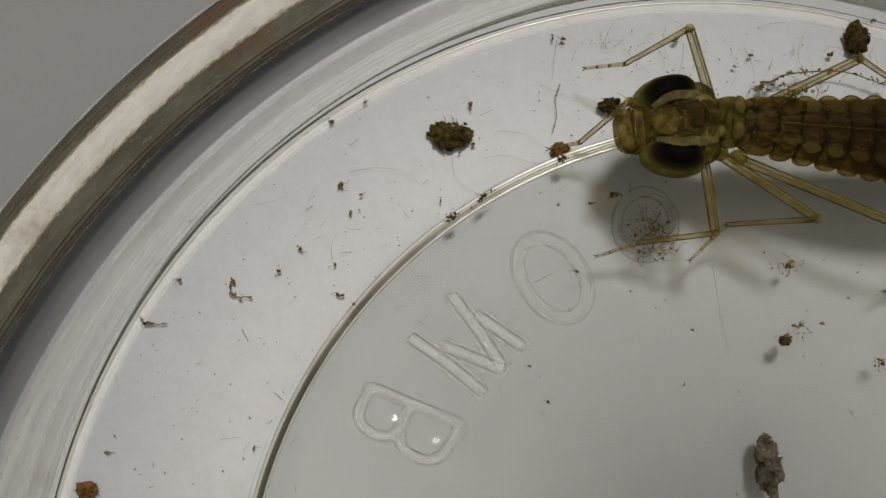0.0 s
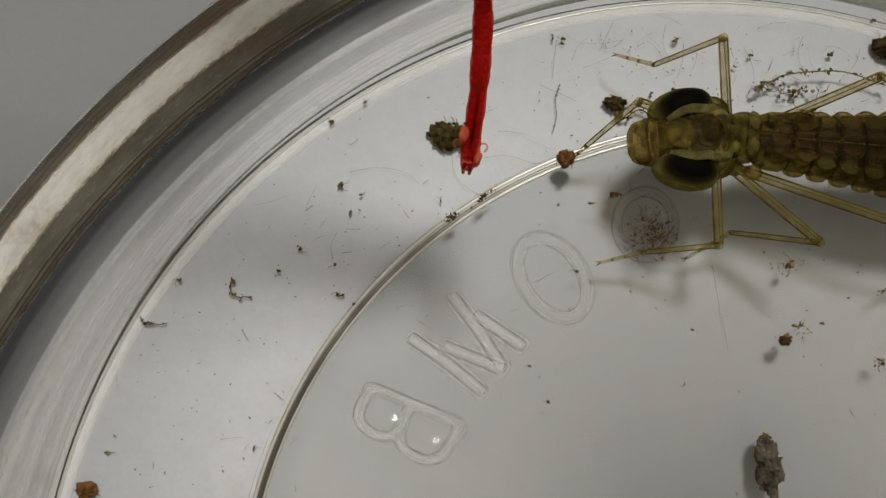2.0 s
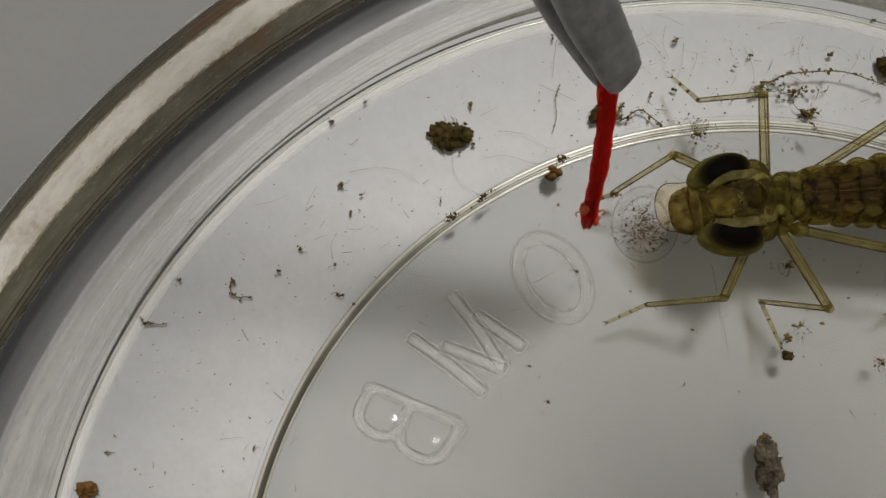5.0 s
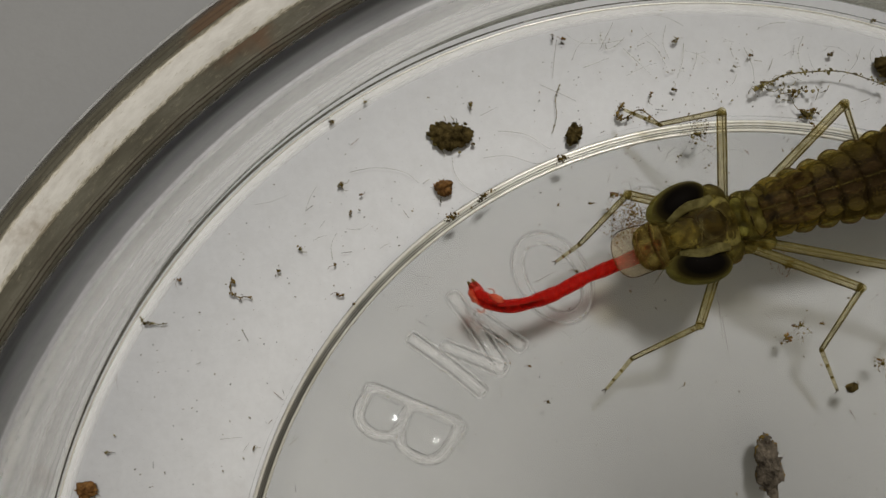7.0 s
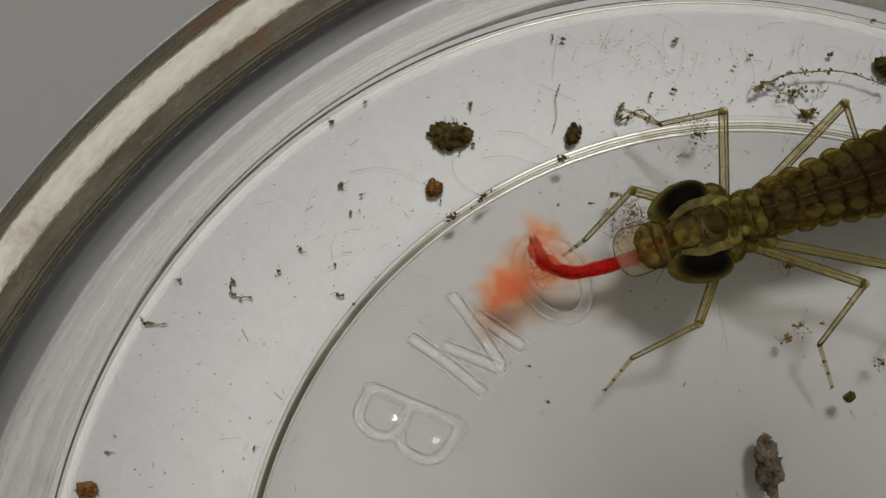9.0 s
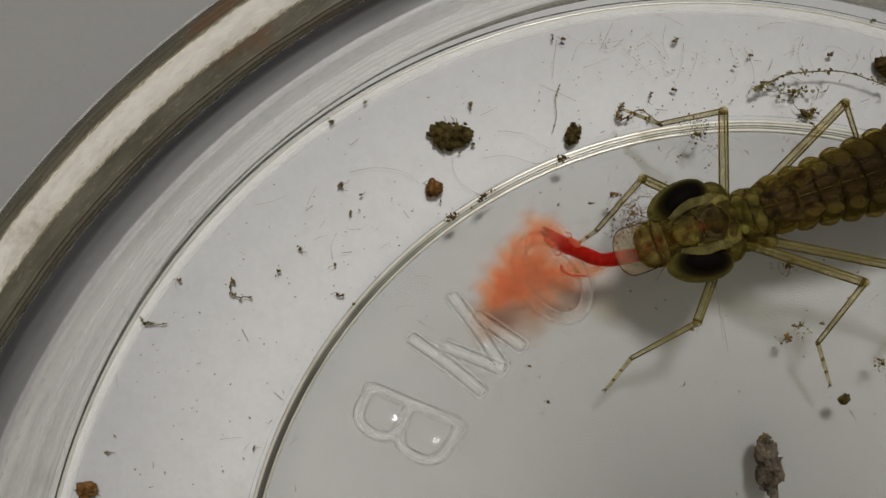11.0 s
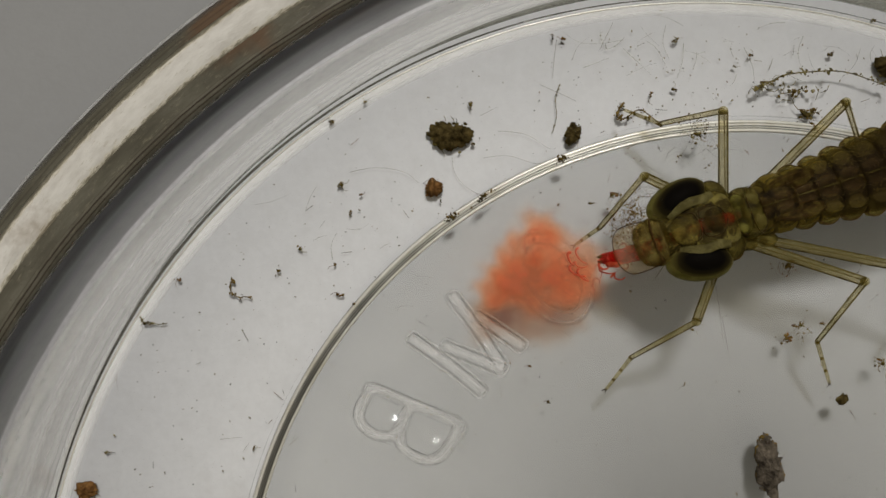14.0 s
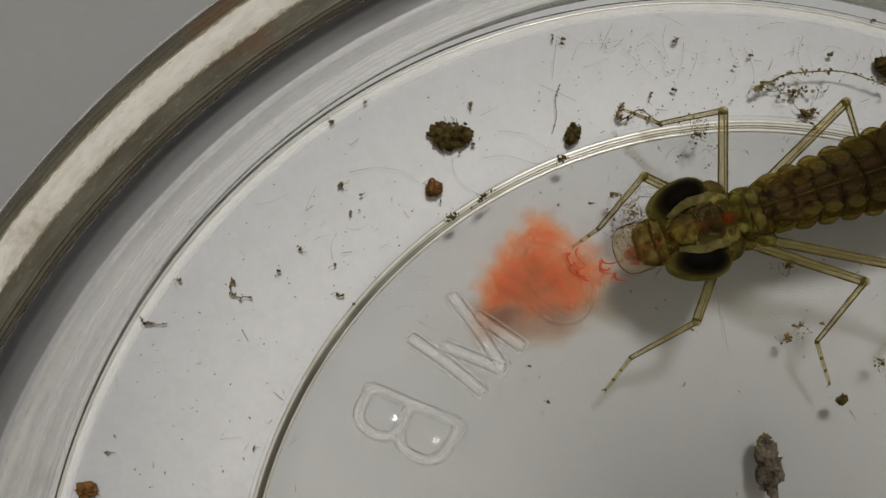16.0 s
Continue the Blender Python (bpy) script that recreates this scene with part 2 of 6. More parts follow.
def tinted_clear(name, tint):
    m = Nodes(name)
    t = m.add("ShaderNodeBsdfTransparent")
    t.inputs[0].default_value = (*tint, 1)
    m.join(t.outputs[0], m.out.inputs[0])
    return m.mat


def ridge_material(name, milk, ior=1.35, rough=0.08, span=None, low=0.0, solid=0.55):
    """Moulded clear glass: see-through, faintly milky, shining by Fresnel."""
    m = Nodes(name)
    t, d, g = m.add("ShaderNodeBsdfTransparent"), m.add("ShaderNodeBsdfDiffuse"), m.add("ShaderNodeBsdfGlossy", Roughness=rough)
    t.inputs[0].default_value = (0.97, 0.97, 0.97, 1)
    d.inputs[0].default_value = (0.94, 0.935, 0.91, 1)
    f = m.add("ShaderNodeFresnel", IOR=ior)
    one, two = m.add("ShaderNodeMixShader"), m.add("ShaderNodeMixShader")
    n = m.noise(1.2, 4)
    share = m.math("MULTIPLY", m.ramp(n, (0.3, solid), (0.7, 1.0)), milk)
    if span:
        length = m.add("ShaderNodeVectorMath")
        length.operation = "LENGTH"
        m.join(m.coords(), length.inputs[0])
        r = m.math("DIVIDE", m.math("SUBTRACT", length.outputs["Value"], span[0] * MM), (span[1] - span[0]) * MM)
        share = m.math("MULTIPLY", share, m.ramp(r, (0.0, 0.0), (0.55, 0.6), (1.0, 1.0)))
    if low:
        tall = m.add("ShaderNodeSeparateXYZ")
        m.join(m.coords(), tall.inputs[0])
        share = m.math("MULTIPLY", share, m.ramp(m.math("MULTIPLY", tall.outputs[2], 1.0 / (low * MM)), (0.0, 0.0), (0.5, 0.35), (0.85, 1.0)))
    m.join(share, one.inputs[0])
    b = m.bump(m.noise(2.0, 3), 0.25, 0.05)
    for node in (g, f):
        m.join(b, node.inputs["Normal"])
    for a, b in ((t.outputs[0], one.inputs[1]), (d.outputs[0], one.inputs[2]), (f.outputs[0], two.inputs[0]), (one.outputs[0], two.inputs[1]), (g.outputs[0], two.inputs[2]), (two.outputs[0], m.out.inputs[0])):
        m.join(a, b)
    return m.mat


def gloss_line_material():
    """Dark refraction line of the glass put in as colour; flashes facing the lamp."""
    m = Nodes("glossy_dark_line")
    n = m.noise(2.0, 3)
    m.principled(m.ramp(n, (0.3, (0.02, 0.02, 0.016)), (0.7, (0.07, 0.07, 0.055))), 0.3, m.bump(n, 0.15, 0.05), IOR=2.1)
    return m.mat


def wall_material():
    """Glass wall: clear below water; water-edge highlight and dark reflection above it coloured in."""
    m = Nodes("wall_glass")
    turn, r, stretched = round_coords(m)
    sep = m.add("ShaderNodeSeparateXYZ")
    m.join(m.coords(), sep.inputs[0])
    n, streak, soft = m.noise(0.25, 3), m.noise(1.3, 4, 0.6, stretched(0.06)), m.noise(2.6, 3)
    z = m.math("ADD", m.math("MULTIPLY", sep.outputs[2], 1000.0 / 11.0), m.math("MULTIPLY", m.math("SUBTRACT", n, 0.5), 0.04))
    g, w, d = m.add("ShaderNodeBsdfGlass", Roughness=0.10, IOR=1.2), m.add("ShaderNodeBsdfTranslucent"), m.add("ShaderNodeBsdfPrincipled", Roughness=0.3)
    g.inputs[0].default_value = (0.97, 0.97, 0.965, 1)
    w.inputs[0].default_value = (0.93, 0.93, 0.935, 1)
    # the dark reflection above the water, as colour by height
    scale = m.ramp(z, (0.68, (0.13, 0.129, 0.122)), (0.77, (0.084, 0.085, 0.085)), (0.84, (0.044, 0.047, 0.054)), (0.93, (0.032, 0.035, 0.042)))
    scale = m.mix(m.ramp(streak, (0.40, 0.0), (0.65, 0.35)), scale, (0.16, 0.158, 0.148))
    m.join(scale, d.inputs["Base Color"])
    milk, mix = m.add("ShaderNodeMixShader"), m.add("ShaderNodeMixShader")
    # steps put in the light bands; the last is the water-edge highlight
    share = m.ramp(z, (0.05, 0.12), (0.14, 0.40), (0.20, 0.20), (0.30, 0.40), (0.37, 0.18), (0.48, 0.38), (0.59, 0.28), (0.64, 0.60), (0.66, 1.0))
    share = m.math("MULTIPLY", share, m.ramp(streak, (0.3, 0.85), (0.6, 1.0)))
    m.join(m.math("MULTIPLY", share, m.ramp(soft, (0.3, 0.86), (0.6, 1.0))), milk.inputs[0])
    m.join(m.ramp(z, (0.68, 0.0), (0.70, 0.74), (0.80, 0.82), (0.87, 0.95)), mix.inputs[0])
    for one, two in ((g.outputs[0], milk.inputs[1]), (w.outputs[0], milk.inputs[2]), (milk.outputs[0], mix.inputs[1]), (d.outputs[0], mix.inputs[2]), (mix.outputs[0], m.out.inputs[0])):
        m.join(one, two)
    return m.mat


def ring_material(name, tint, milk, gloss, scale):
    """Shining clear glass ridge; highlight on one side put in as white, by angle."""
    m = Nodes(name)
    turn, r, stretched = round_coords(m)
    n = m.noise(0.8, 4, 0.65)
    t, d, g = m.add("ShaderNodeBsdfTransparent"), m.add("ShaderNodeBsdfDiffuse"), m.add("ShaderNodeBsdfGlossy", Roughness=0.34)
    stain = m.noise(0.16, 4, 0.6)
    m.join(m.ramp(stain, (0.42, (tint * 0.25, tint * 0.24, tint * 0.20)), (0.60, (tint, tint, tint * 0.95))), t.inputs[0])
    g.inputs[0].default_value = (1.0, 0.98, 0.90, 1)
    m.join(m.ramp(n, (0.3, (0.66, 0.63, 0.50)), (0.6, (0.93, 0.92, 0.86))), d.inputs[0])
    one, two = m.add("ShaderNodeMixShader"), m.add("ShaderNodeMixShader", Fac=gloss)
    # scale: how white the ring gets where it catches the lamp
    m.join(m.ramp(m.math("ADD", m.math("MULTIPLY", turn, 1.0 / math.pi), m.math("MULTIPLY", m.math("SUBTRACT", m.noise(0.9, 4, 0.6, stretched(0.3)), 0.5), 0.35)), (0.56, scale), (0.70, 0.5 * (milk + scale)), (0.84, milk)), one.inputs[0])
    m.join(m.bump(n, 0.2, 0.04), g.inputs["Normal"])
    for a, b in ((t.outputs[0], one.inputs[1]), (d.outputs[0], one.inputs[2]), (one.outputs[0], two.inputs[1]), (g.outputs[0], two.inputs[2]), (two.outputs[0], m.out.inputs[0])):
        m.join(a, b)
    return m.mat


def corner_material():
    """Thick glass of the corner, olive grey."""
    m = Nodes("corner_band_glass")
    turn, r, stretched = round_coords(m)
    streak = m.noise(2.0, 4, 0.6, stretched(0.08))
    t, d, mix = m.add("ShaderNodeBsdfTransparent"), m.add("ShaderNodeBsdfTranslucent"), m.add("ShaderNodeMixShader")
    t.inputs[0].default_value = (0.66, 0.66, 0.61, 1)
    d.inputs[0].default_value = (0.20, 0.20, 0.16, 1)
    m.join(m.ramp(streak, (0.3, 0.30), (0.7, 0.62)), mix.inputs[0])
    for one, two in ((t.outputs[0], mix.inputs[1]), (d.outputs[0], mix.inputs[2]), (mix.outputs[0], m.out.inputs[0])):
        m.join(one, two)
    return m.mat


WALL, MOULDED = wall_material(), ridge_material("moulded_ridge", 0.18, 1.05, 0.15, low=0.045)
CORNER = glass_material("corner_shade_glass", (0.50, 0.49, 0.45), 0.08)
# focused light at the wall's foot, as a white that fades inward
CORNERGLOW = ridge_material("corner_glow_milk", 0.50, 1.02, span=(30.5, 31.15), solid=0.85)
HEADTOP = head_material()
RIM, BACK, TINT = rim_material(), back_material(), tinted_clear("inner_floor_glass", (0.872, 0.873, 0.865))
INNERGLASS = dark_bevel_material("inner_bevel_glass", ((30.86, 0.035, 0.9), (30.74, 0.03, 0.75), (30.96, 0.025, 0.35)))
OUTERGLASS = dark_bevel_material("outer_bevel_glass", ((32.72, 0.04, 0.3),), (32.8, 33.15))
RINGCLEAR, RINGDARK, CORNERBAND = ring_material("ring_glass", 0.97, 0.58, 0.42, 0.95), ring_material("ring_dark_core", 0.14, 0.02, 0.26, 0.88), corner_material()
EDGE = ridge_material("thin_outer_edge", 0.40, 1.3, 0.3, solid=0.0)
MOULDFAINT = ridge_material("faint_ridge", 0.10, 1.05, 0.15, low=0.045)
MOULDSHARP = ridge_material("sharp_ridge", 0.28, 1.08, 0.15, low=0.045)
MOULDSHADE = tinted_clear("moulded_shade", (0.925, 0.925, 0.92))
GLINT = gloss_line_material()
MOULDLIGHT = ridge_material("moulded_tone", 0.20, 1.12, 0.2, solid=0.2)
TABLE, PAPER = table_material("grey_table", 0.38, 0.6), table_material("white_paper", 1.0)
GLINTDOME = clear_material("glint_dome_glass", ior=1.3)
PLATE = clear_material("floor_glass", ior=1.02)
WATER = clear_material("water_film", ior=1.03, relief=0.05)
BROW = shell_material("brow_chitin", (0.060, 0.048, 0.020), (0.115, 0.096, 0.044), (0.18, 0.155, 0.08), 0.85, 2.2)
OLIVE = shell_material("olive_chitin", (0.018, 0.013, 0.005), (0.068, 0.053, 0.014), (0.17, 0.14, 0.04), 0.70, 1.1)
HEADSHELL = shell_material("head_chitin", (0.011, 0.008, 0.003), (0.068, 0.056, 0.013), (0.26, 0.235, 0.072), 0.66, 1.5)
BROWN = shell_material("brown_chitin", (0.014, 0.008, 0.003), (0.046, 0.028, 0.010), (0.13, 0.098, 0.030), 0.62, 3.2)
PALE = shell_material("pale_chitin", (0.045, 0.036, 0.010), (0.13, 0.106, 0.034), (0.26, 0.22, 0.09), 0.52, 2.2)
CLEARSHELL = shell_material("clear_chitin", (0.30, 0.18, 0.10), (0.50, 0.42, 0.30), (0.66, 0.62, 0.50), 0.14, 1.2, through=(1.0, 0.96, 0.86), warm=(1, 1, 1))
OUTLINE = shell_material("brown_edge", (0.035, 0.016, 0.007), (0.09, 0.045, 0.018), (0.16, 0.10, 0.045), 0.80, 2.0)
LEG = shell_material("leg_chitin", (0.11, 0.082, 0.026), (0.20, 0.165, 0.062), (0.30, 0.26, 0.12), 0.30, 1.8, through=(1.0, 0.96, 0.82))
LEGCORE = shell_material("leg_dark_chitin", (0.04, 0.026, 0.010), (0.11, 0.078, 0.026), (0.19, 0.15, 0.06), 0.85, 2.0)
BAND = shell_material("dark_band", (0.012, 0.008, 0.004), (0.035, 0.02, 0.010), (0.07, 0.045, 0.02), 0.95, 2.0)
EYE = eye_material()
EYERIM = shell_material("eye_rim", (0.06, 0.050, 0.012), (0.12, 0.103, 0.028), (0.20, 0.18, 0.06), 0.78, 1.4)
MANDIBLE = shell_material("mouth_chitin", (0.04, 0.022, 0.007), (0.115, 0.08, 0.026), (0.26, 0.20, 0.075), 0.60, 2.6)
CRUST = debris_material("dark_crumb", (0.014, 0.010, 0.003), (0.13, 0.095, 0.034), 3.0)
DEBRIS = debris_material("brown_detritus", (0.045, 0.029, 0.008), (0.27, 0.185, 0.055))
RUST = debris_material("rust_detritus", (0.06, 0.026, 0.009), (0.29, 0.15, 0.05))
ALGAE = debris_material("green_detritus", (0.08, 0.062, 0.016), (0.38, 0.31, 0.11), alpha=0.7)
GREYBARK = debris_material("grey_detritus", (0.020, 0.016, 0.012), (0.17, 0.142, 0.108), 2.2)
HAIR = debris_material("hair", (0.20, 0.16, 0.08), (0.42, 0.36, 0.22), alpha=0.55)
FILM = debris_material("algae_film", (0.34, 0.32, 0.10), (0.54, 0.50, 0.22), alpha=0.24)
GRITDARK = debris_material("dark_grit", (0.05, 0.035, 0.015), (0.20, 0.15, 0.07), alpha=0.75)
GRITPALE = debris_material("pale_grit", (0.22, 0.17, 0.08), (0.42, 0.35, 0.20), alpha=0.6)


def worm_material():
    m = Nodes("worm_skin")
    n, f = m.noise(2.2, 4), m.noise(6.0, 3)
    c = m.ramp(n, (0.3, (0.30, 0.008, 0.006)), (0.5, (0.50, 0.018, 0.012)), (0.75, (0.60, 0.065, 0.04)))
    p = m.principled(c, 0.5, m.bump(f, 0.5, 0.06), Subsurface_Weight=0.3, Subsurface_Scale=0.0003)
    p.inputs["Specular IOR Level"].default_value = 0.06
    t, mix = m.add("ShaderNodeBsdfTransparent"), m.add("ShaderNodeMixShader", Fac=0.62)
    t.inputs[0].default_value = (1.0, 0.42, 0.37, 1)
    m.join(p.outputs[0], mix.inputs[1])
    m.join(t.outputs[0], mix.inputs[2])
    m.join(mix.outputs[0], m.out.inputs[0])
    return m.mat


def blood_material():
    """Thins out towards each wisp's edge."""
    m = Nodes("blood_in_water")
    n = m.noise(2.2, 4, 0.65, warp=1.2)
    tc = m.add("ShaderNodeTexCoord")
    v = m.add("ShaderNodeVectorMath")
    v.operation = "MULTIPLY"
    m.join(tc.outputs["Object"], v.inputs[0])
    v.inputs[1].default_value = (1 / 0.00100, 1 / 0.00050, 0)
    d = m.add("ShaderNodeVectorMath")
    d.operation = "LENGTH"
    m.join(v.outputs[0], d.inputs[0])
    fall = m.ramp(d.outputs["Value"], (0.0, 1.0), (0.3, 0.78), (0.6, 0.32), (0.85, 0.06), (0.98, 0.0))
    body = m.math("MULTIPLY", fall, m.ramp(n, (0.32, 0.40), (0.62, 1.0)))
    d, t, mix = m.add("ShaderNodeBsdfDiffuse"), m.add("ShaderNodeBsdfTransparent"), m.add("ShaderNodeMixShader")
    d.inputs[0].default_value = (0.90, 0.515, 0.35, 1)
    m.join(m.mix(body, (1.0, 1.0, 1.0), (0.998, 0.93, 0.88)), t.inputs[0])
    m.join(m.math("MULTIPLY", body, 0.049), mix.inputs[0])
    m.join(t.outputs[0], mix.inputs[1])
    m.join(d.outputs[0], mix.inputs[2])
    m.join(mix.outputs[0], m.out.inputs[0])
    return m.mat


def steel_material():
    m = Nodes("brushed_steel")
    n = m.noise(2.0, 4)
    m.principled(m.ramp(n, (0.3, (0.17, 0.17, 0.175)), (0.7, (0.27, 0.27, 0.275))), 0.42, m.bump(n, 0.1, 0.05), Metallic=0.5)
    return m.mat


WORM, BLOOD, STEEL = worm_material(), blood_material(), steel_material()
THREAD = shell_material("blood_thread", (0.62, 0.12, 0.06), (0.76, 0.20, 0.11), (0.84, 0.30, 0.18), 0.32, 2.0, through=(1.0, 0.7, 0.6), warm=(1, 1, 1))


GILL = shell_material("gill_skin", (0.45, 0.05, 0.02), (0.62, 0.10, 0.05), (0.74, 0.22, 0.12), 0.75, 3.0, through=(1.0, 0.5, 0.4), warm=(1, 1, 1))


# ---- mesh helpers (all in millimetres) ----
def mesh_object(name, bm, mat, parent=None, label="", smooth=True):
    bm.transform(Matrix.Scale(MM, 4))
    bmesh.ops.recalc_face_normals(bm, faces=bm.faces)
    data = bpy.data.meshes.new(name)
    bm.to_mesh(data)
    bm.free()
    for p in data.polygons:
        p.use_smooth = smooth
    for one in (mat if isinstance(mat, (list, tuple)) else [mat]):
        data.materials.append(one)
    ob = new(name, data)
    if parent:
        ob.parent = parent
    if label:
        ob["label"] = label
    return ob


part = mesh_object


def place(ob, x, y, z, rx=0, ry=0, rz=0):
    ob.matrix_basis = pose(x * MM, y * MM, z * MM, rx, ry, rz)
    return ob


def lathe(profile, steps=192, mid=(0, 0)):
    """A closed ring swept round the z axis from (radius, height) pairs."""
    bm = bmesh.new()
    rings = []
    for i in range(steps):
        a = 2 * math.pi * i / steps
        rings.append([bm.verts.new((mid[0] + r * math.cos(a), mid[1] + r * math.sin(a), z)) for r, z in profile])
    n = len(profile)
    for i in range(steps):
        a, b = rings[i], rings[(i + 1) % steps]
        for j in range(n):
            bm.faces.new((a[j], a[(j + 1) % n], b[(j + 1) % n], b[j]))
    return bm


def loft(sections, around=20, keel=0.0, power=1.0):
    """A body along x from sections (x, half width, half height, z); keel pinches the flanks outward."""
    bm = bmesh.new()
    rings = []
    for x, w, h, z in sections:
        ring = []
        for i in range(around):
            a = 2 * math.pi * i / around
            c, s = math.cos(a), math.sin(a)
            k = 1 + keel * abs(c) ** 6
            ring.append(bm.verts.new((x, w * k * math.copysign(abs(c) ** power, c), z + h * math.copysign(abs(s) ** power, s))))
        rings.append(ring)
    for a, b in zip(rings, rings[1:]):
        for i in range(around):
            j = (i + 1) % around
            bm.faces.new((a[i], a[j], b[j], b[i]))
    bm.faces.new(rings[0])
    bm.faces.new(rings[-1])
    return bm


def tube(points, radius, around=8, taper=1.0, flat=1.0, closed=False):
    """A round or flattened rod through the points."""
    bm = bmesh.new()
    pts = [Vector(p) for p in points]
    n = len(pts)
    rings = []
    for i, p in enumerate(pts):
        if closed:
            d = pts[(i + 1) % n] - pts[i - 1]
        else:
            d = pts[min(i + 1, n - 1)] - pts[max(i - 1, 0)]
        d.normalize()
        side = d.cross(Vector((0, 0, 1)))
        side = side.normalized() if side.length > 1e-4 else Vector((1, 0, 0))
        up = side.cross(d).normalized()
        r = radius * (1 + (taper - 1) * i / max(1, n - 1))
        rings.append([bm.verts.new(p + r * (math.cos(a) * side + flat * math.sin(a) * up))
                      for a in (2 * math.pi * k / around for k in range(around))])
    for i in range(n if closed else n - 1):
        a, b = rings[i], rings[(i + 1) % n]
        for k in range(around):
            j = (k + 1) % around
            bm.faces.new((a[k], a[j], b[j], b[k]))
    if not closed:
        bm.faces.new(rings[0])
        bm.faces.new(rings[-1])
    return bm


def smooth_line(points, per=6, closed=False):
    """Catmull-Rom through the points."""
    pts = [Vector(p) for p in points]
    n = len(pts)
    out = []
    for i in range(n if closed else n - 1):
        if closed:
            a, b, c, d = pts[i - 1], pts[i], pts[(i + 1) % n], pts[(i + 2) % n]
        else:
            a, b, c, d = pts[max(i - 1, 0)], pts[i], pts[i + 1], pts[min(i + 2, n - 1)]
        for k in range(per):
            t = k / per
            out.append(0.5 * ((2 * b) + (c - a) * t + (2 * a - 5 * b + 4 * c - d) * t * t + (3 * b - a - 3 * c + d) * t ** 3))
    if not closed:
        out.append(pts[-1])
    return out


def ball(rx, ry, rz, at=(0, 0, 0), level=3):
    bm = bmesh.new()
    bmesh.ops.create_icosphere(bm, subdivisions=level, radius=1.0)
    bm.transform(Matrix.Translation(at) @ Matrix.Diagonal((rx, ry, rz, 1)))
    return bm


def merged(*bms):
    out = bmesh.new()
    for bm in bms:
        data = bpy.data.meshes.new("tmp")
        bm.to_mesh(data)
        bm.free()
        out.from_mesh(data)
        bpy.data.meshes.remove(data)
    return out


def crumb(rx, ry, rz, seed, rough=0.35, level=3, fine=2.5):
    """A ragged crumb of plant matter that sits on z = 0; big ones bristle."""
    bm = bmesh.new()
    bmesh.ops.create_icosphere(bm, subdivisions=level, radius=1.0)
    off = Vector((seed * 3.7, seed * 1.3, seed * 7.1))
    for v in bm.verts:
        d = v.co.normalized()
        k = 1 + rough * noise.noise(d * 1.3 + off) + rough * 0.8 * noise.noise(d * fine + off) + rough * 0.7 * noise.noise(d * fine * 2.6 + off)
        k += (rough * 0.3 * noise.noise(d * 12 + off) + rough * 0.2 * noise.noise(d * 26 + off)) if level > 3 else 0
        v.co = d * k
    bm.transform(Matrix.Diagonal((rx, ry, rz, 1)))
    low = min(v.co.z for v in bm.verts)
    bm.transform(Matrix.Translation((0, 0, -low)))
    return bm


def flake(rx, ry, rz, seed, bits=16, notch=0.34, n=84, levels=(0.25, 0.5, 0.7, 0.86, 0.95, 1.0)):
    """A torn, crumbling flake of plant matter: jagged outline, lumpy top, loose bits at its edge."""
    rnd = random.Random(seed)
    off = Vector((seed * 3.7, seed * 1.3, seed * 7.1))
    bm = bmesh.new()
    rings = []
    for s in levels:
        ring = []
        for i in range(n):
            d = Vector((math.cos(2 * math.pi * i / n), math.sin(2 * math.pi * i / n), 0))
            k = 1 + s * notch * (noise.noise(d * 1.2 + off) + 0.7 * noise.noise(d * 3 + off)) + s ** 4 * notch * (0.5 * noise.noise(d * 7 + off) + 0.3 * noise.noise(d * 15 + off))
            x, y = rx * s * k * d.x, ry * s * k * d.y
            lump = 0.75 + 0.6 * noise.noise(Vector((x * 4, y * 4, 0)) + off) + 0.22 * noise.noise(Vector((x * 11, y * 11, 0)) + off)
            ring.append(bm.verts.new((x, y, 0.03 + max(0.0, rz * 1.6 * (1 - 0.85 * s ** 3) * lump))))
        rings.append(ring)
    for a, b in zip(rings, rings[1:]):
        for i in range(n):
            f = bm.faces.new((a[i], a[(i + 1) % n], b[(i + 1) % n], b[i]))
            if b is rings[-1] and noise.noise(b[i].co * 4 + off) > 0:
                f.material_index = 1
    bm.faces.new(rings[0])
    low = [bm.verts.new((v.co.x * 0.96, v.co.y * 0.96, 0)) for v in rings[-1]]
    for i in range(n):
        bm.faces.new((rings[-1][i], rings[-1][(i + 1) % n], low[(i + 1) % n], low[i]))
    bm.faces.new(low[::-1])
    out = [bm]
    size = (rx * ry) ** 0.5
    for i in range(bits):
        a = rnd.uniform(0, 6.28)
        k, far = rnd.uniform(0.05, 0.16), rnd.uniform(0.75, 1.12)
        b = crumb(size * k, size * k * 0.7, size * k * 0.6, seed + i, 0.5, 2)
        if i % 4 == 3:
            b.free()
            way = Vector((math.cos(a + rnd.uniform(-1, 1)), math.sin(a + rnd.uniform(-1, 1)), 0)) * size * rnd.uniform(0.2, 0.5)
            b = tube([(0, 0, 0.03), way * 0.5 + Vector((0.02, 0.03, 0.04)), way], size * 0.018, 5)
        for f in b.faces:
            f.material_index = i % 2
        b.transform(Matrix.Translation((rx * far * math.cos(a), ry * far * math.sin(a), 0.02)))
        out.append(b)
    return merged(*out)


# ---- table ----
bm = bmesh.new()
bmesh.ops.create_grid(bm, x_segments=8, y_segments=8, size=900)
bm.transform(Matrix.Translation((0, 0, -1.46)))
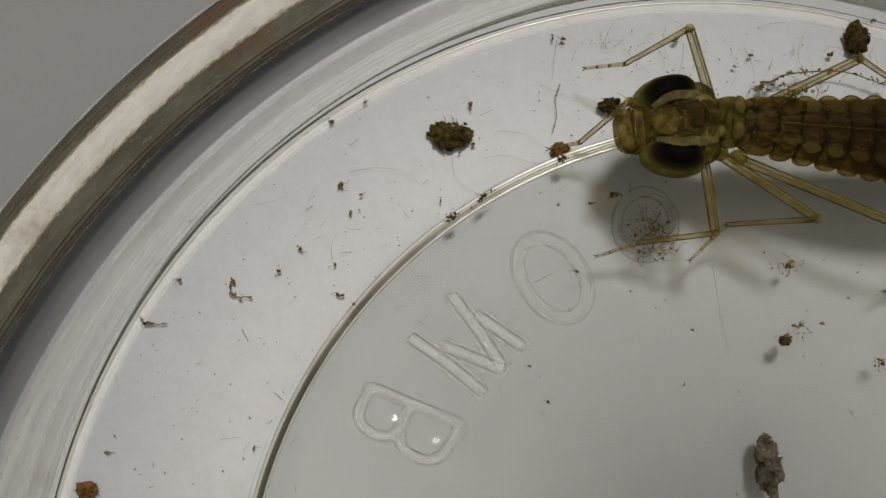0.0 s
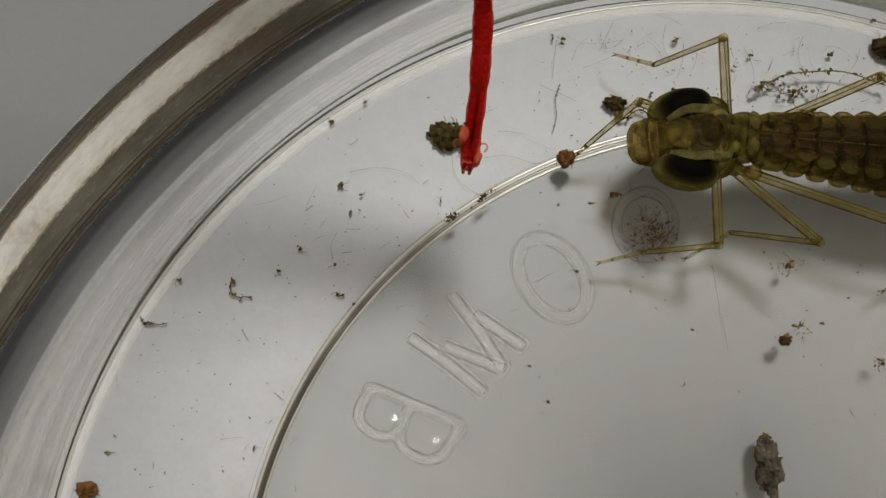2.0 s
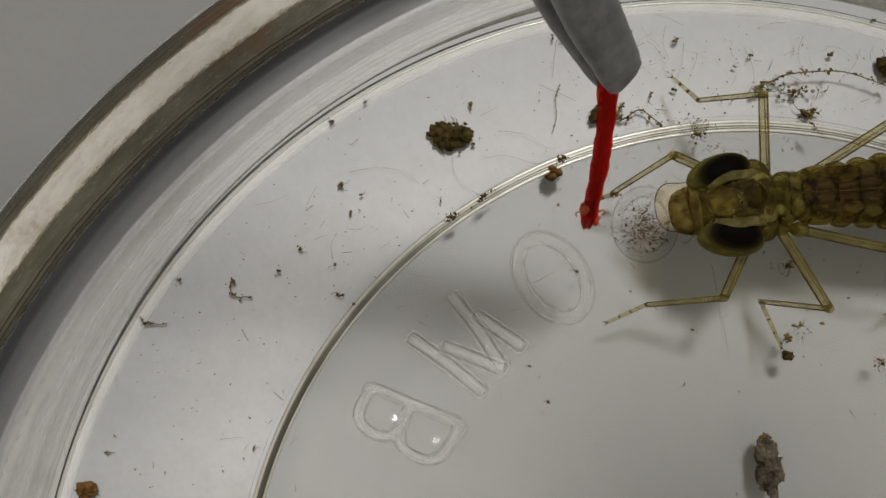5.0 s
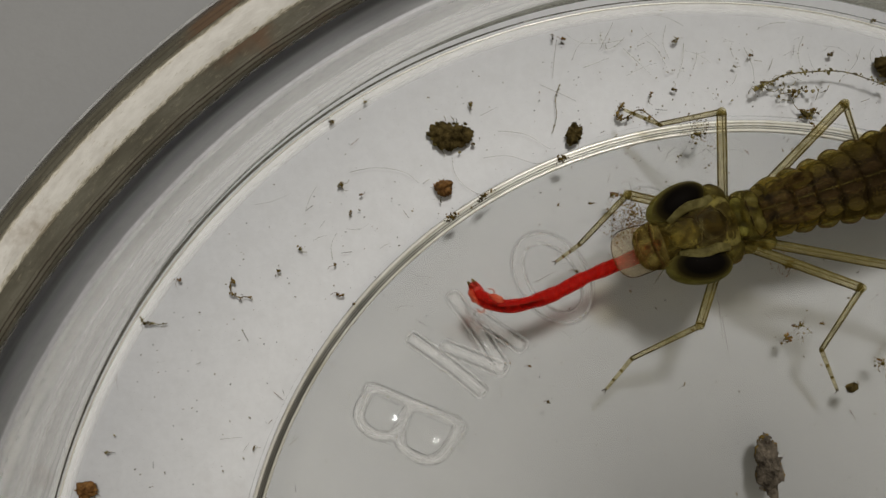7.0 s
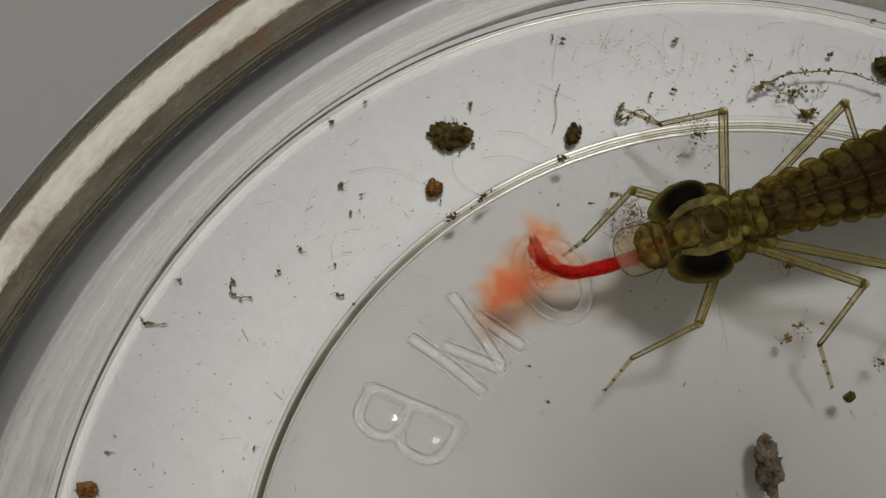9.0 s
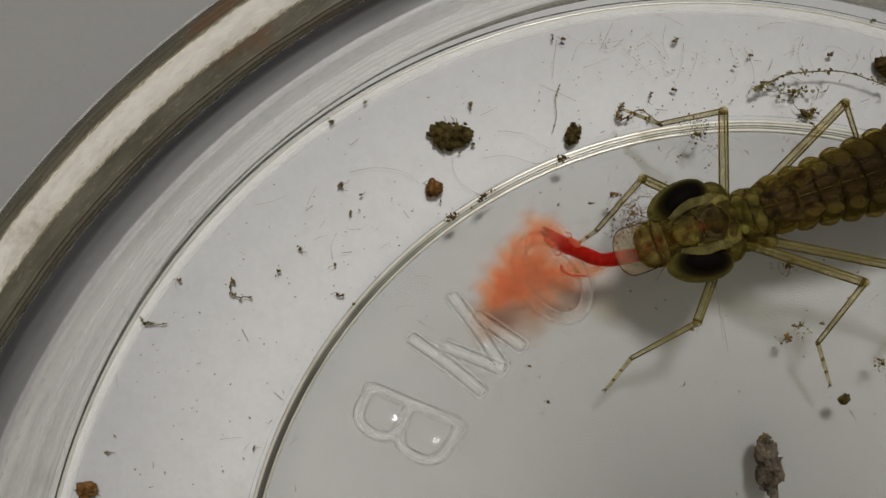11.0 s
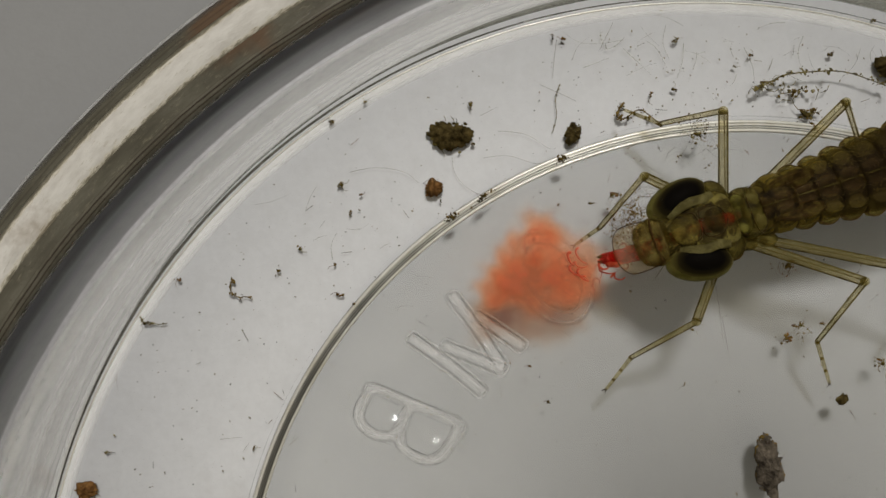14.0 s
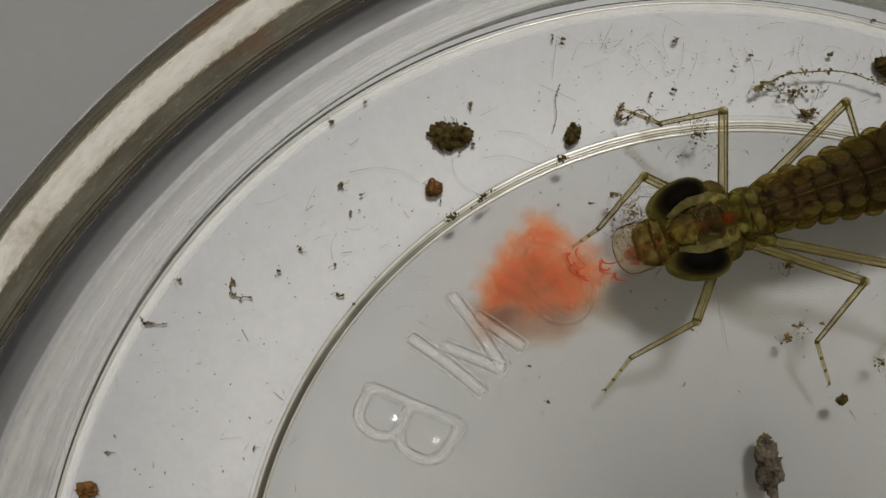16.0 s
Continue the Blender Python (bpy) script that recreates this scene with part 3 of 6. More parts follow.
tagged(mesh_object("table_top", bm, TABLE), "matt light grey table under the dish", "table", kind="structure")

# ---- white paper under the dish ----
bm = lathe([(0.02, -1.27), (37.0, -1.27), (37.0, -1.45), (0.02, -1.45)], 128)
tagged(place(mesh_object("paper_disc", bm, PAPER), 12.1, -18.9, 0), "round white paper under the glass dish", "paper")

# ---- glass dish ----
WX, WY = 12.1, -18.9            # axis of the wall
CX, CY = 13.85, -17.45          # the moulded ring lies a little off that axis
dish = tagged(new("petri_dish"), "round clear glass petri dish with thick grimy rim, holding water", "petri dish")
WATER_Z = 7.5
FALL = 1.10                     # the floor outside the ring lies lower
DROP = (36.4 + FALL) / 36.4
RING_WALL = [(22.94, -0.05), (23.1, 0.0), (23.4, 0.0), (23.56, -0.1), (23.62, -1.09), (22.94, -1.09)]


def settled(p):
    """A spot on the floor, moved down where it lies outside the ring."""
    p = Vector(p)
    if math.hypot(p.x - CX, p.y - CY) < 23.4:
        return p
    return Vector((p.x * DROP, p.y * DROP, p.z - FALL))


def sink(ob):
    """Puts a thing on the lower floor if it lies outside the ring."""
    mid = ob.matrix_basis @ (sum((v.co for v in ob.data.vertices), Vector()) / len(ob.data.vertices)) / MM
    if math.hypot(mid.x - CX, mid.y - CY) > 23.4:
        up = Matrix.Translation((0, 0, 36.4 * MM))
        ob.matrix_basis = up @ Matrix.Scale(DROP, 4) @ up.inverted() @ ob.matrix_basis
    return ob



def turned(name, profile, mat, label="", mid=(WX, WY), steps=256):
    ob = part(name, lathe(profile, steps), mat, dish, label)
    return place(ob, mid[0], mid[1], 0)


def swelling_ring(r, z, thin, thick, at, steps=256, around=10):
    """A round rod bent into a ring, thickest in one direction."""
    bm = bmesh.new()
    rings = []
    for i in range(steps):
        a = 2 * math.pi * i / steps
        w = thin + (thick - thin) * max(0.0, math.cos(a - at)) ** 1.6
        rings.append([bm.verts.new(((r + w * math.cos(b)) * math.cos(a), (r + w * math.cos(b)) * math.sin(a), z + w * math.sin(b))) for b in (2 * math.pi * k / around for k in range(around))])
    for a, b in zip(rings, rings[1:] + rings[:1]):
        for k in range(around):
            bm.faces.new((a[k], a[(k + 1) % around], b[(k + 1) % around], b[k]))
    return bm


plate = turned("base_plate", [(0.02, -1.11), (31.2, -1.11), (31.2, -1.22), (0.02, -1.22)], PLATE, "clear flat glass floor")
inner = turned("inner_floor", [(0.02, 0.0), (22.9, 0.0), (22.9, -1.09), (0.02, -1.09)], TINT, "slightly thicker glass inside the ring", (CX, CY))
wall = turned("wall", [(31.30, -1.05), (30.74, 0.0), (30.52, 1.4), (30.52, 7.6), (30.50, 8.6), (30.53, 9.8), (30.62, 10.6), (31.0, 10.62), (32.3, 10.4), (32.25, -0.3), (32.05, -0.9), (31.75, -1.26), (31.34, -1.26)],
              WALL, "thick glass side wall, dark reflection above the water coloured in")
bevel_in = turned("inner_bevel", [(30.60, 10.64), (30.68, 10.82), (30.95, 10.98), (31.0, 10.93), (31.42, 11.12), (31.5, 11.0), (31.2, 10.66)], INNERGLASS, "streaked inner bevel, dark reflection put in its colour")
rim = turned("rim", [(31.36, 11.06), (31.5, 11.17), (31.9, 11.22), (32.3, 11.18), (32.5, 11.08), (32.4, 10.7), (31.5, 10.7)], RIM, "rim with brown grime, its pale reflection coloured in")
bevel_out = turned("outer_bevel", [(32.44, 11.04), (32.8, 10.95), (33.1, 10.72), (33.2, 10.4), (33.0, 9.8), (32.4, 9.2), (32.35, 10.6)], OUTERGLASS, "outer bevel, dark reflection put in its colour")
edge = turned("edge_line", [(33.13, 10.72), (33.25, 10.55), (33.25, 10.3), (33.16, 10.45)], EDGE)
# dark tone and thick side put in the corner's shade away from the lamp
foot = place(part("corner_shade", swelling_ring(DROP * 30.36, -FALL + 0.12, 0.018, 0.085, radians(168)), CORNER, dish, "corner where wall meets floor, its shade put in as dark glass"), WX * DROP - 0.38, WY * DROP - 0.07, 0)
# the glow on the floor beside the wall, put in as a milky strip
foot_light = turned("corner_glow", [(DROP * r, z - FALL) for r, z in ((29.65, 0.003), (29.85, 0.012), (30.05, 0.03), (30.28, 0.07), (30.28, -0.005), (29.65, -0.005))], CORNERGLOW, "pale glow along the wall, put in as milky glass", (WX * DROP - 0.38, WY * DROP - 0.07))
ridges = [turned("ring_wall", RING_WALL, PLATE, "clear glass step under the ring", (CX, CY))]
# dark ridges put in the dark lines that clear glass shows by refraction
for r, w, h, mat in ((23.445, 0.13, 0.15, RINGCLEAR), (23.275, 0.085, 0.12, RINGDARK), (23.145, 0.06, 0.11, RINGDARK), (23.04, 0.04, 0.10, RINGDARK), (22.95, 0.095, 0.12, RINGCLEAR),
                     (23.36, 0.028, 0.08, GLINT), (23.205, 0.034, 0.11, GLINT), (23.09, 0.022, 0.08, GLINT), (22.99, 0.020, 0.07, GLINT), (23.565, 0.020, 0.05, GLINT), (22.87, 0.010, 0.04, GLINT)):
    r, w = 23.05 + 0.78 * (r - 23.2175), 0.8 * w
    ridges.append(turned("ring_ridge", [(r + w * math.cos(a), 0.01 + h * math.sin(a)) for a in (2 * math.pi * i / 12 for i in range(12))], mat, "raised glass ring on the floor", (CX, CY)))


def corner_band(steps=256):
    """The corner's thick glass, seen as a band that climbs the wall on the far side."""
    bm = bmesh.new()
    rows = []
    for i in range(steps):
        a = 2 * math.pi * i / steps
        top = -0.90 + 3.2 * max(0.0, math.cos(a - radians(80))) ** 1.6
        row = []
        for k in range(6):
            z = -1.04 + (top + 1.04) * k / 5
            r = float(np.interp(z, (-1.05, 0.0, 1.4, 7.6), (31.30, 30.74, 30.52, 30.52))) - 0.03
            row.append(bm.verts.new((r * math.cos(a), r * math.sin(a), z)))
        rows.append(row)
    for a, b in zip(rows, rows[1:] + rows[:1]):
        for k in range(5):
            bm.faces.new((a[k], a[k + 1], b[k + 1], b[k]))
    return bm


band = place(part("corner_band", corner_band(), CORNERBAND, dish, "olive-grey thick glass at the foot of the wall"), WX, WY, 0)
# a narrow pale ring puts in the bright line of light just inside the corner
light_line = turned("corner_light_line", [(31.09 + 0.045 * math.cos(a), -FALL + 0.05 + 0.045 * math.sin(a)) for a in (2 * math.pi * i / 8 for i in range(8))], RINGCLEAR, "thin bright line of light in the corner, put in as pale glass", (WX * DROP - 0.38, WY * DROP - 0.07))


def emboss(points, width, closed=False):
    line = smooth_line(points, 6, closed)
    return tube([p - Vector((0, 0, 0.04)) for p in line], width, 12, 1.0, 0.36, closed)


oval_mid = Vector((4.99, -1.31, 0.00))
oval = []
for i in range(20):
    a = 2 * math.pi * i / 20
    u, w = 2.0 * math.cos(a), 1.32 * math.sin(a)
    t = radians(-55)
    oval.append(oval_mid + Vector((u * math.cos(t) - w * math.sin(t), u * math.sin(t) + w * math.cos(t), 0)))
def outline_of(points, half):
    """The closed outline of a straight or bent stroke, with rounded ends."""
    line = smooth_line(points, 4)
    sides = ([], [])
    for i, p in enumerate(line):
        way = (line[min(len(line) - 1, i + 1)] - line[max(0, i - 1)]).normalized()
        for out, s in zip(sides, (half, -half)):
            out.append(p + Vector((-way.y, way.x, 0)) * s)
    head = line[-1] + (line[-1] - line[-2]).normalized() * half * 0.35
    tail = line[0] + (line[0] - line[1]).normalized() * half * 0.35
    return sides[0] + [head] + sides[1][::-1] + [tail]


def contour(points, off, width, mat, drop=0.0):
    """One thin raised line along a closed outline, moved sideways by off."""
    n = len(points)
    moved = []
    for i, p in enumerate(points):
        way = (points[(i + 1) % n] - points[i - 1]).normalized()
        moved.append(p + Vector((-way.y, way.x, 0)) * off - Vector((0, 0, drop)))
    return part("moulded_tone", tube(moved, width, 8, 1.0, 0.6, True), mat, dish)


# shade and light along the clear ridges, put in as tinted and milky lines
marks = [part("moulded_ridge", emboss(oval, 0.26, True), MOULDFAINT, dish)]
ring_line = smooth_line(oval, 4, True)
for off, wide, mat in ((-0.34, 0.045, MOULDSHADE), (-0.22, 0.05, MOULDLIGHT), (0.22, 0.06, MOULDLIGHT), (0.31, 0.035, MOULDSHADE)):
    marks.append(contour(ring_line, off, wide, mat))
for line in ([(-1.45, -4.05, 0.00), (0.15, -5.17, 0.00), (1.78, -6.50, 0.00)], [(0.05, -4.42, 0.00), (1.30, -4.92, 0.00), (2.75, -5.52, 0.00)], [(2.73, -5.45, 0.00), (1.70, -3.83, 0.00), (0.41, -2.12, 0.00)], [(1.57, -3.05, 0.00), (2.60, -3.75, 0.00), (3.63, -4.45, 0.00)]):
    marks.append(part("moulded_ridge", emboss(line, 0.25), MOULDSHARP, dish))
    edge_of = smooth_line(outline_of([Vector(p) for p in line], 0.25), 2, True)
    marks += [contour(edge_of, 0.02, 0.042, MOULDSHADE), contour(edge_of, 0.10, 0.05, MOULDLIGHT)]
# the letter with two bowls: outer outline, and its two counters
B_OUT = [(-3.30, -6.07), (-1.37, -6.82), (1.06, -7.88), (0.57, -9.03), (-0.13, -9.74), (-1.2, -9.74), (-2.08, -9.03), (-2.34, -8.72), (-3.23, -8.63), (-3.94, -8.05), (-4.07, -7.35), (-3.76, -6.64)]
B_BOWLS = ([(-3.05, -6.57), (-1.68, -7.14), (-2.08, -8.07), (-2.79, -8.34), (-3.58, -7.80), (-3.41, -7.01)], [(-1.15, -7.41), (0.44, -8.12), (-0.31, -9.40), (-1.02, -9.31), (-1.73, -8.87), (-1.64, -8.25)])
for line in ([(-3.18, -6.35, 0.00), (-1.35, -7.10, 0.00), (0.72, -8.00, 0.00)], [(-3.18, -6.35, 0.00), (-3.77, -7.25, 0.00), (-3.70, -8.00, 0.00), (-3.05, -8.48, 0.00), (-2.25, -8.45, 0.00), (-1.85, -7.75, 0.00), (-1.40, -7.12, 0.00)],
             [(-1.95, -8.30, 0.00), (-1.85, -9.05, 0.00), (-1.2, -9.52, 0.00), (-0.45, -9.60, 0.00), (0.15, -9.15, 0.00), (0.74, -8.02, 0.00)]):
    marks.append(part("moulded_ridge", emboss(line, 0.27), MOULDED, dish))
for k, pts in enumerate((B_OUT, *B_BOWLS)):
    edge_of = smooth_line([(*p, 0.0) for p in pts], 5, True)
    area = sum(a.x * b.y - b.x * a.y for a, b in zip(edge_of, edge_of[1:] + edge_of[:1]))
    inward = math.copysign(1, area) * (1 if k == 0 else -1)
    marks += [contour(edge_of, 0.0, 0.042, MOULDSHADE), contour(edge_of, 0.12 * inward, 0.055, MOULDLIGHT)]
# clear domes added so that lamp glints show in the letters
for at in ((-2.37, -8.80, 0.00), (-0.46, -9.91, 0.00), (1.90, -5.38, 0.00)):
    dome = bmesh.new()
    bmesh.ops.create_uvsphere(dome, u_segments=32, v_segments=32, radius=3.0)
    bmesh.ops.bisect_plane(dome, geom=dome.verts[:] + dome.edges[:] + dome.faces[:], plane_co=(0, 0, 2.65), plane_no=(0, 0, 1), clear_inner=True)
    dome.transform(Matrix.Translation((at[0], at[1], -2.60)))
    marks.append(part("glint_dome", dome, GLINTDOME, dish, "small clear glass dome, added to catch a lamp glint"))
oval_mid = Vector((9.21, 1.11, 0.00))
oval = []
for i in range(20):
    a = 2 * math.pi * i / 20
    oval.append(oval_mid + Vector((1.3 * math.cos(a), 1.5 * math.sin(a), 0)))
marks.append(part("moulded_ridge", emboss(oval, 0.20, True), MOULDFAINT, dish))
ring_line = smooth_line(oval, 4, True)
for off, wide, mat in ((-0.24, 0.04, MOULDSHADE), (0.24, 0.04, MOULDSHADE)):
    marks.append(contour(ring_line, off, wide, mat))
bm = bmesh.new()
bmesh.ops.create_circle(bm, cap_ends=True, segments=192, radius=30.5)
bm.transform(Matrix.Translation((WX, WY, WATER_Z)))
water = tagged(mesh_object("water", bm, WATER), "clear still water in the dish", "water", kind="structure")
for ob in (plate, inner, wall, bevel_in, rim, bevel_out, edge, foot, foot_light, band, light_line, water, *ridges, *marks):
    ob.visible_shadow = False

# ---- nymph: origin at the collar behind the head, facing +x ----
nymph = tagged(new("dragonfly_nymph"), "olive-brown mottled dragonfly nymph with dark bulging eyes, on thin legs", "insect")
head = part("head", loft([(0.3, 0.55, 0.5, 0.0), (0.55, 1.15, 0.85, 0), (0.95, 1.5, 1.05, 0.02), (1.35, 1.42, 1.12, 0.05), (1.9, 1.3, 1.1, 0.05), (2.5, 1.22, 1.0, 0.0),
                          (3.0, 1.12, 0.85, -0.1), (3.4, 1.02, 0.7, -0.2)], 28), HEADTOP, nymph, "mottled olive head capsule")
for s in (1, -1):
    e = part("eye_rim", ball(1.36, 0.74, 0.86), EYERIM, head, "olive translucent eye margin")
    place(e, 2.36, 1.40 * s, -0.02, 0, 0, -14 * s)
    e = part("eye", ball(1.30, 0.74, 0.95), EYE, head, "large black compound eye")
    place(e, 2.32, 1.34 * s, 0.12, 0, 0, -14 * s)
    e = part("brow", tube(smooth_line([(3.05, 0.70 * s, 0.55), (2.65, 0.88 * s, 0.90), (2.15, 0.98 * s, 1.02), (1.65, 0.96 * s, 0.99), (1.15, 1.02 * s, 0.80)], 5), 0.20, 12, 1.0, 0.35), BROW, head, "pale band along the eye")
    e = part("eye_lobe", ball(0.66, 0.5, 0.62), OLIVE, head)
    place(e, 0.95, 1.22 * s, 0.05, 0, 0, 25 * s)
    part("lobe_edge", tube(smooth_line([(1.55, 1.3 * s, 0.55), (1.25, 1.62 * s, 0.35), (0.8, 1.68 * s, 0.2), (0.42, 1.35 * s, 0.2)], 5), 0.04, 6), OUTLINE, head)
    e = part("antenna", tube(smooth_line([(0, 0, 0), (0.35, 0.1 * s, 0.1), (0.8, 0.35 * s, 0.15), (1.3, 0.75 * s, 0.1)], 4), 0.035, 6, 0.3), LEG, head)
    place(e, 3.1, 0.75 * s, 0.3)
    e = part("mandible", ball(0.36, 0.28, 0.3, level=2), OUTLINE, head, "reddish brown mandible")
    place(e, 3.8, 0.62 * s, -0.5, 0, 0, -20 * s)
part("frons", ball(0.6, 0.66, 0.24, (2.62, 0, 0.84)), HEADTOP, head, "mottled bulge on the forehead")
part("vertex", ball(0.42, 0.5, 0.2, (1.5, 0, 1.05)), HEADTOP, head)
part("clypeus", loft([(3.2, 1.02, 0.62, -0.2), (3.5, 1.06, 0.58, -0.2), (3.85, 1.02, 0.5, -0.22)], 24), MANDIBLE, head)
part("labrum", loft([(3.8, 1.0, 0.47, -0.25), (4.08, 0.95, 0.42, -0.28), (4.32, 0.82, 0.34, -0.3), (4.5, 0.5, 0.2, -0.32)], 24), MANDIBLE, head, "brown see-through upper lip")
for x0, w in ((3.3, 1.06), (3.78, 1.04), (4.42, 0.72)):
    part("lip_edge", tube(smooth_line([(x0 - 0.18, -w, -0.15), (x0 - 0.02, -w * 0.75, 0.18), (x0 + 0.06, 0, 0.30), (x0 - 0.02, w * 0.75, 0.18), (x0 - 0.18, w, -0.15)], 5), 0.03, 6), OUTLINE, head)
labium = part("labium", loft([(-0.9, 0.9, 0.16, 0), (0.0, 1.0, 0.2, 0), (0.5, 0.98, 0.2, 0), (0.85, 0.75, 0.15, 0), (1.0, 0.4, 0.08, 0)], 24), CLEARSHELL, nymph, "clear scoop-shaped lower lip")
part("lip_outline", tube(smooth_line([(-0.9, -0.95, 0.05), (0.0, -1.02, 0.08), (0.6, -0.98, 0.08), (0.95, -0.6, 0.06), (1.05, 0, 0.05), (0.95, 0.6, 0.06), (0.6, 0.98, 0.08), (0.0, 1.02, 0.08), (-0.9, 0.95, 0.05)], 6), 0.022, 6), OUTLINE, labium)
part("collar", loft([(-0.2, 0.8, 0.7, 0), (0.15, 0.86, 0.72, 0), (0.5, 0.95, 0.72, 0), (0.7, 0.8, 0.6, 0)], 20), HEADSHELL, nymph)
part("pronotum", loft([(-0.62, 0.7, 0.7, 0), (-0.5, 0.98, 0.85, 0), (-0.2, 1.05, 0.93, 0.05), (0.12, 1.0, 0.9, 0.05), (0.26, 0.8, 0.7, 0)], 24, 0.05), OLIVE, nymph)
part("mesothorax", loft([(-2.0, 1.05, 0.9, 0), (-1.7, 1.18, 1.0, 0), (-1.2, 1.16, 1.02, 0), (-0.75, 0.98, 0.92, 0), (-0.55, 0.8, 0.75, 0)], 24, 0.06), BACK, nymph)
x = -1.9
for i in range(11):
    w = (1.16, 1.26, 1.38, 1.5, 1.6, 1.68, 1.7, 1.66, 1.5, 1.25, 0.95)[i]
    n = 0.95
    seg = part("abdomen_segment", loft([(x + 0.02, w * 0.90, 0.96 * w * 0.68, 0), (x - 0.12, w * 0.95, w * 0.685, 0), (x - 0.5, w * 1.0, w * 0.695, 0.01), (x - 0.85, w * 1.0, w * 0.71, 0.02),
                                        (x - n - 0.02, w * 0.96, w * 0.70, 0.01), (x - n - 0.1, w * 0.88, w * 0.64, 0)], 28, 0.04), BACK, nymph)
    for s in (1, -1):
        part("side_plate", ball(0.46, 0.26, 0.3, (x - 0.48, s * w * 0.97, -0.1), 2), PALE, seg, "pale olive side lobe")
        part("back_plate", ball(0.45, w * 0.25, 0.12, (x - 0.55, s * w * 0.62, w * 0.49), 3), BACK, seg, "olive-brown plate with dark edge")
        part("plate_edge", tube(smooth_line([(x - 0.02, s * w * 0.93, 0.1), (x - 0.25, s * (w + 0.16), 0.0), (x - 0.6, s * (w + 0.2), 0.0), (x - 0.92, s * w * 1.0, 0.1)], 4), 0.028, 6), OUTLINE, seg)
    part("back_stripe", tube([(x - 0.05, 0, w * 0.68), (x - 0.5, 0, w * 0.72), (x - 0.92, 0, w * 0.735)], 0.018, 6), PALE, seg)
    x -= n
part("back_stripe", tube([(-0.5, 0, 0.92), (-1.2, 0, 1.03), (-1.9, 0, 0.95)], 0.018, 6), PALE, nymph)
for s in (1, -1):
    part("tail_spine", tube([(x, 0.3 * s, 0), (x - 0.9, 0.4 * s, 0), (x - 1.5, 0.25 * s, 0)], 0.28, 8, 0.15), BROWN, nymph)
    wp = part("wing_pad", loft([(-0.9, 0.2, 0.1, 0), (-0.5, 0.42, 0.16, 0), (0.3, 0.46, 0.16, 0), (0.9, 0.2, 0.08, 0)], 16), BROWN, nymph, "brown folded wing pad")
    wp.data.transform(Matrix.Diagonal((1.15, 0.85, 0.42, 1)))
    for off in (-0.3, 0.0, 0.3):
        part("pad_vein", tube(smooth_line([(0.85, off * 0.5, 0.05), (0.2, off * 0.95, 0.075), (-0.5, off * 0.9, 0.07), (-0.95, off * 0.35, 0.045)], 4), 0.011, 5), OUTLINE, wp)
    place(wp, -1.9, 0.62 * s, 0.88, 24 * s, 4, -4 * s)
    part("collar_plate", ball(0.30, 0.34, 0.2, (0.28, 0.48 * s, 0.62), 3), HEADSHELL, nymph, "olive plate behind the head")
    part("collar_edge", tube(smooth_line([(0.58, 0.2 * s, 0.74), (0.5, 0.7 * s, 0.62), (0.2, 0.88 * s, 0.45), (-0.02, 0.6 * s, 0.74), (0.02, 0.16 * s, 0.84)], 5), 0.02, 6), BAND, nymph)
    part("neck_plate", ball(0.30, 0.40, 0.2, (-0.28, 0.50 * s, 0.80), 3), PALE, nymph, "pale olive plate of the first back segment")
    part("neck_edge", tube(smooth_line([(-0.02, 0.1 * s, 0.98), (-0.06, 0.6 * s, 0.90), (-0.3, 0.98 * s, 0.6), (-0.58, 0.7 * s, 0.72), (-0.6, 0.12 * s, 0.88)], 5), 0.02, 6), BAND, nymph)
    part("crown_line", tube(smooth_line([(2.05, 0.12 * s, 1.16), (2.0, 0.5 * s, 1.06), (1.6, 0.62 * s, 1.03), (1.2, 0.5 * s, 1.06), (1.0, 0.1 * s, 1.12)], 5), 0.02, 6), BAND, head)
    part("brow_line", tube(smooth_line([(2.95, 0.45 * s, 0.74), (2.5, 0.58 * s, 0.92), (2.2, 0.52 * s, 1.02), (2.12, 0.2 * s, 1.1)], 5), 0.02, 6), BAND, head)

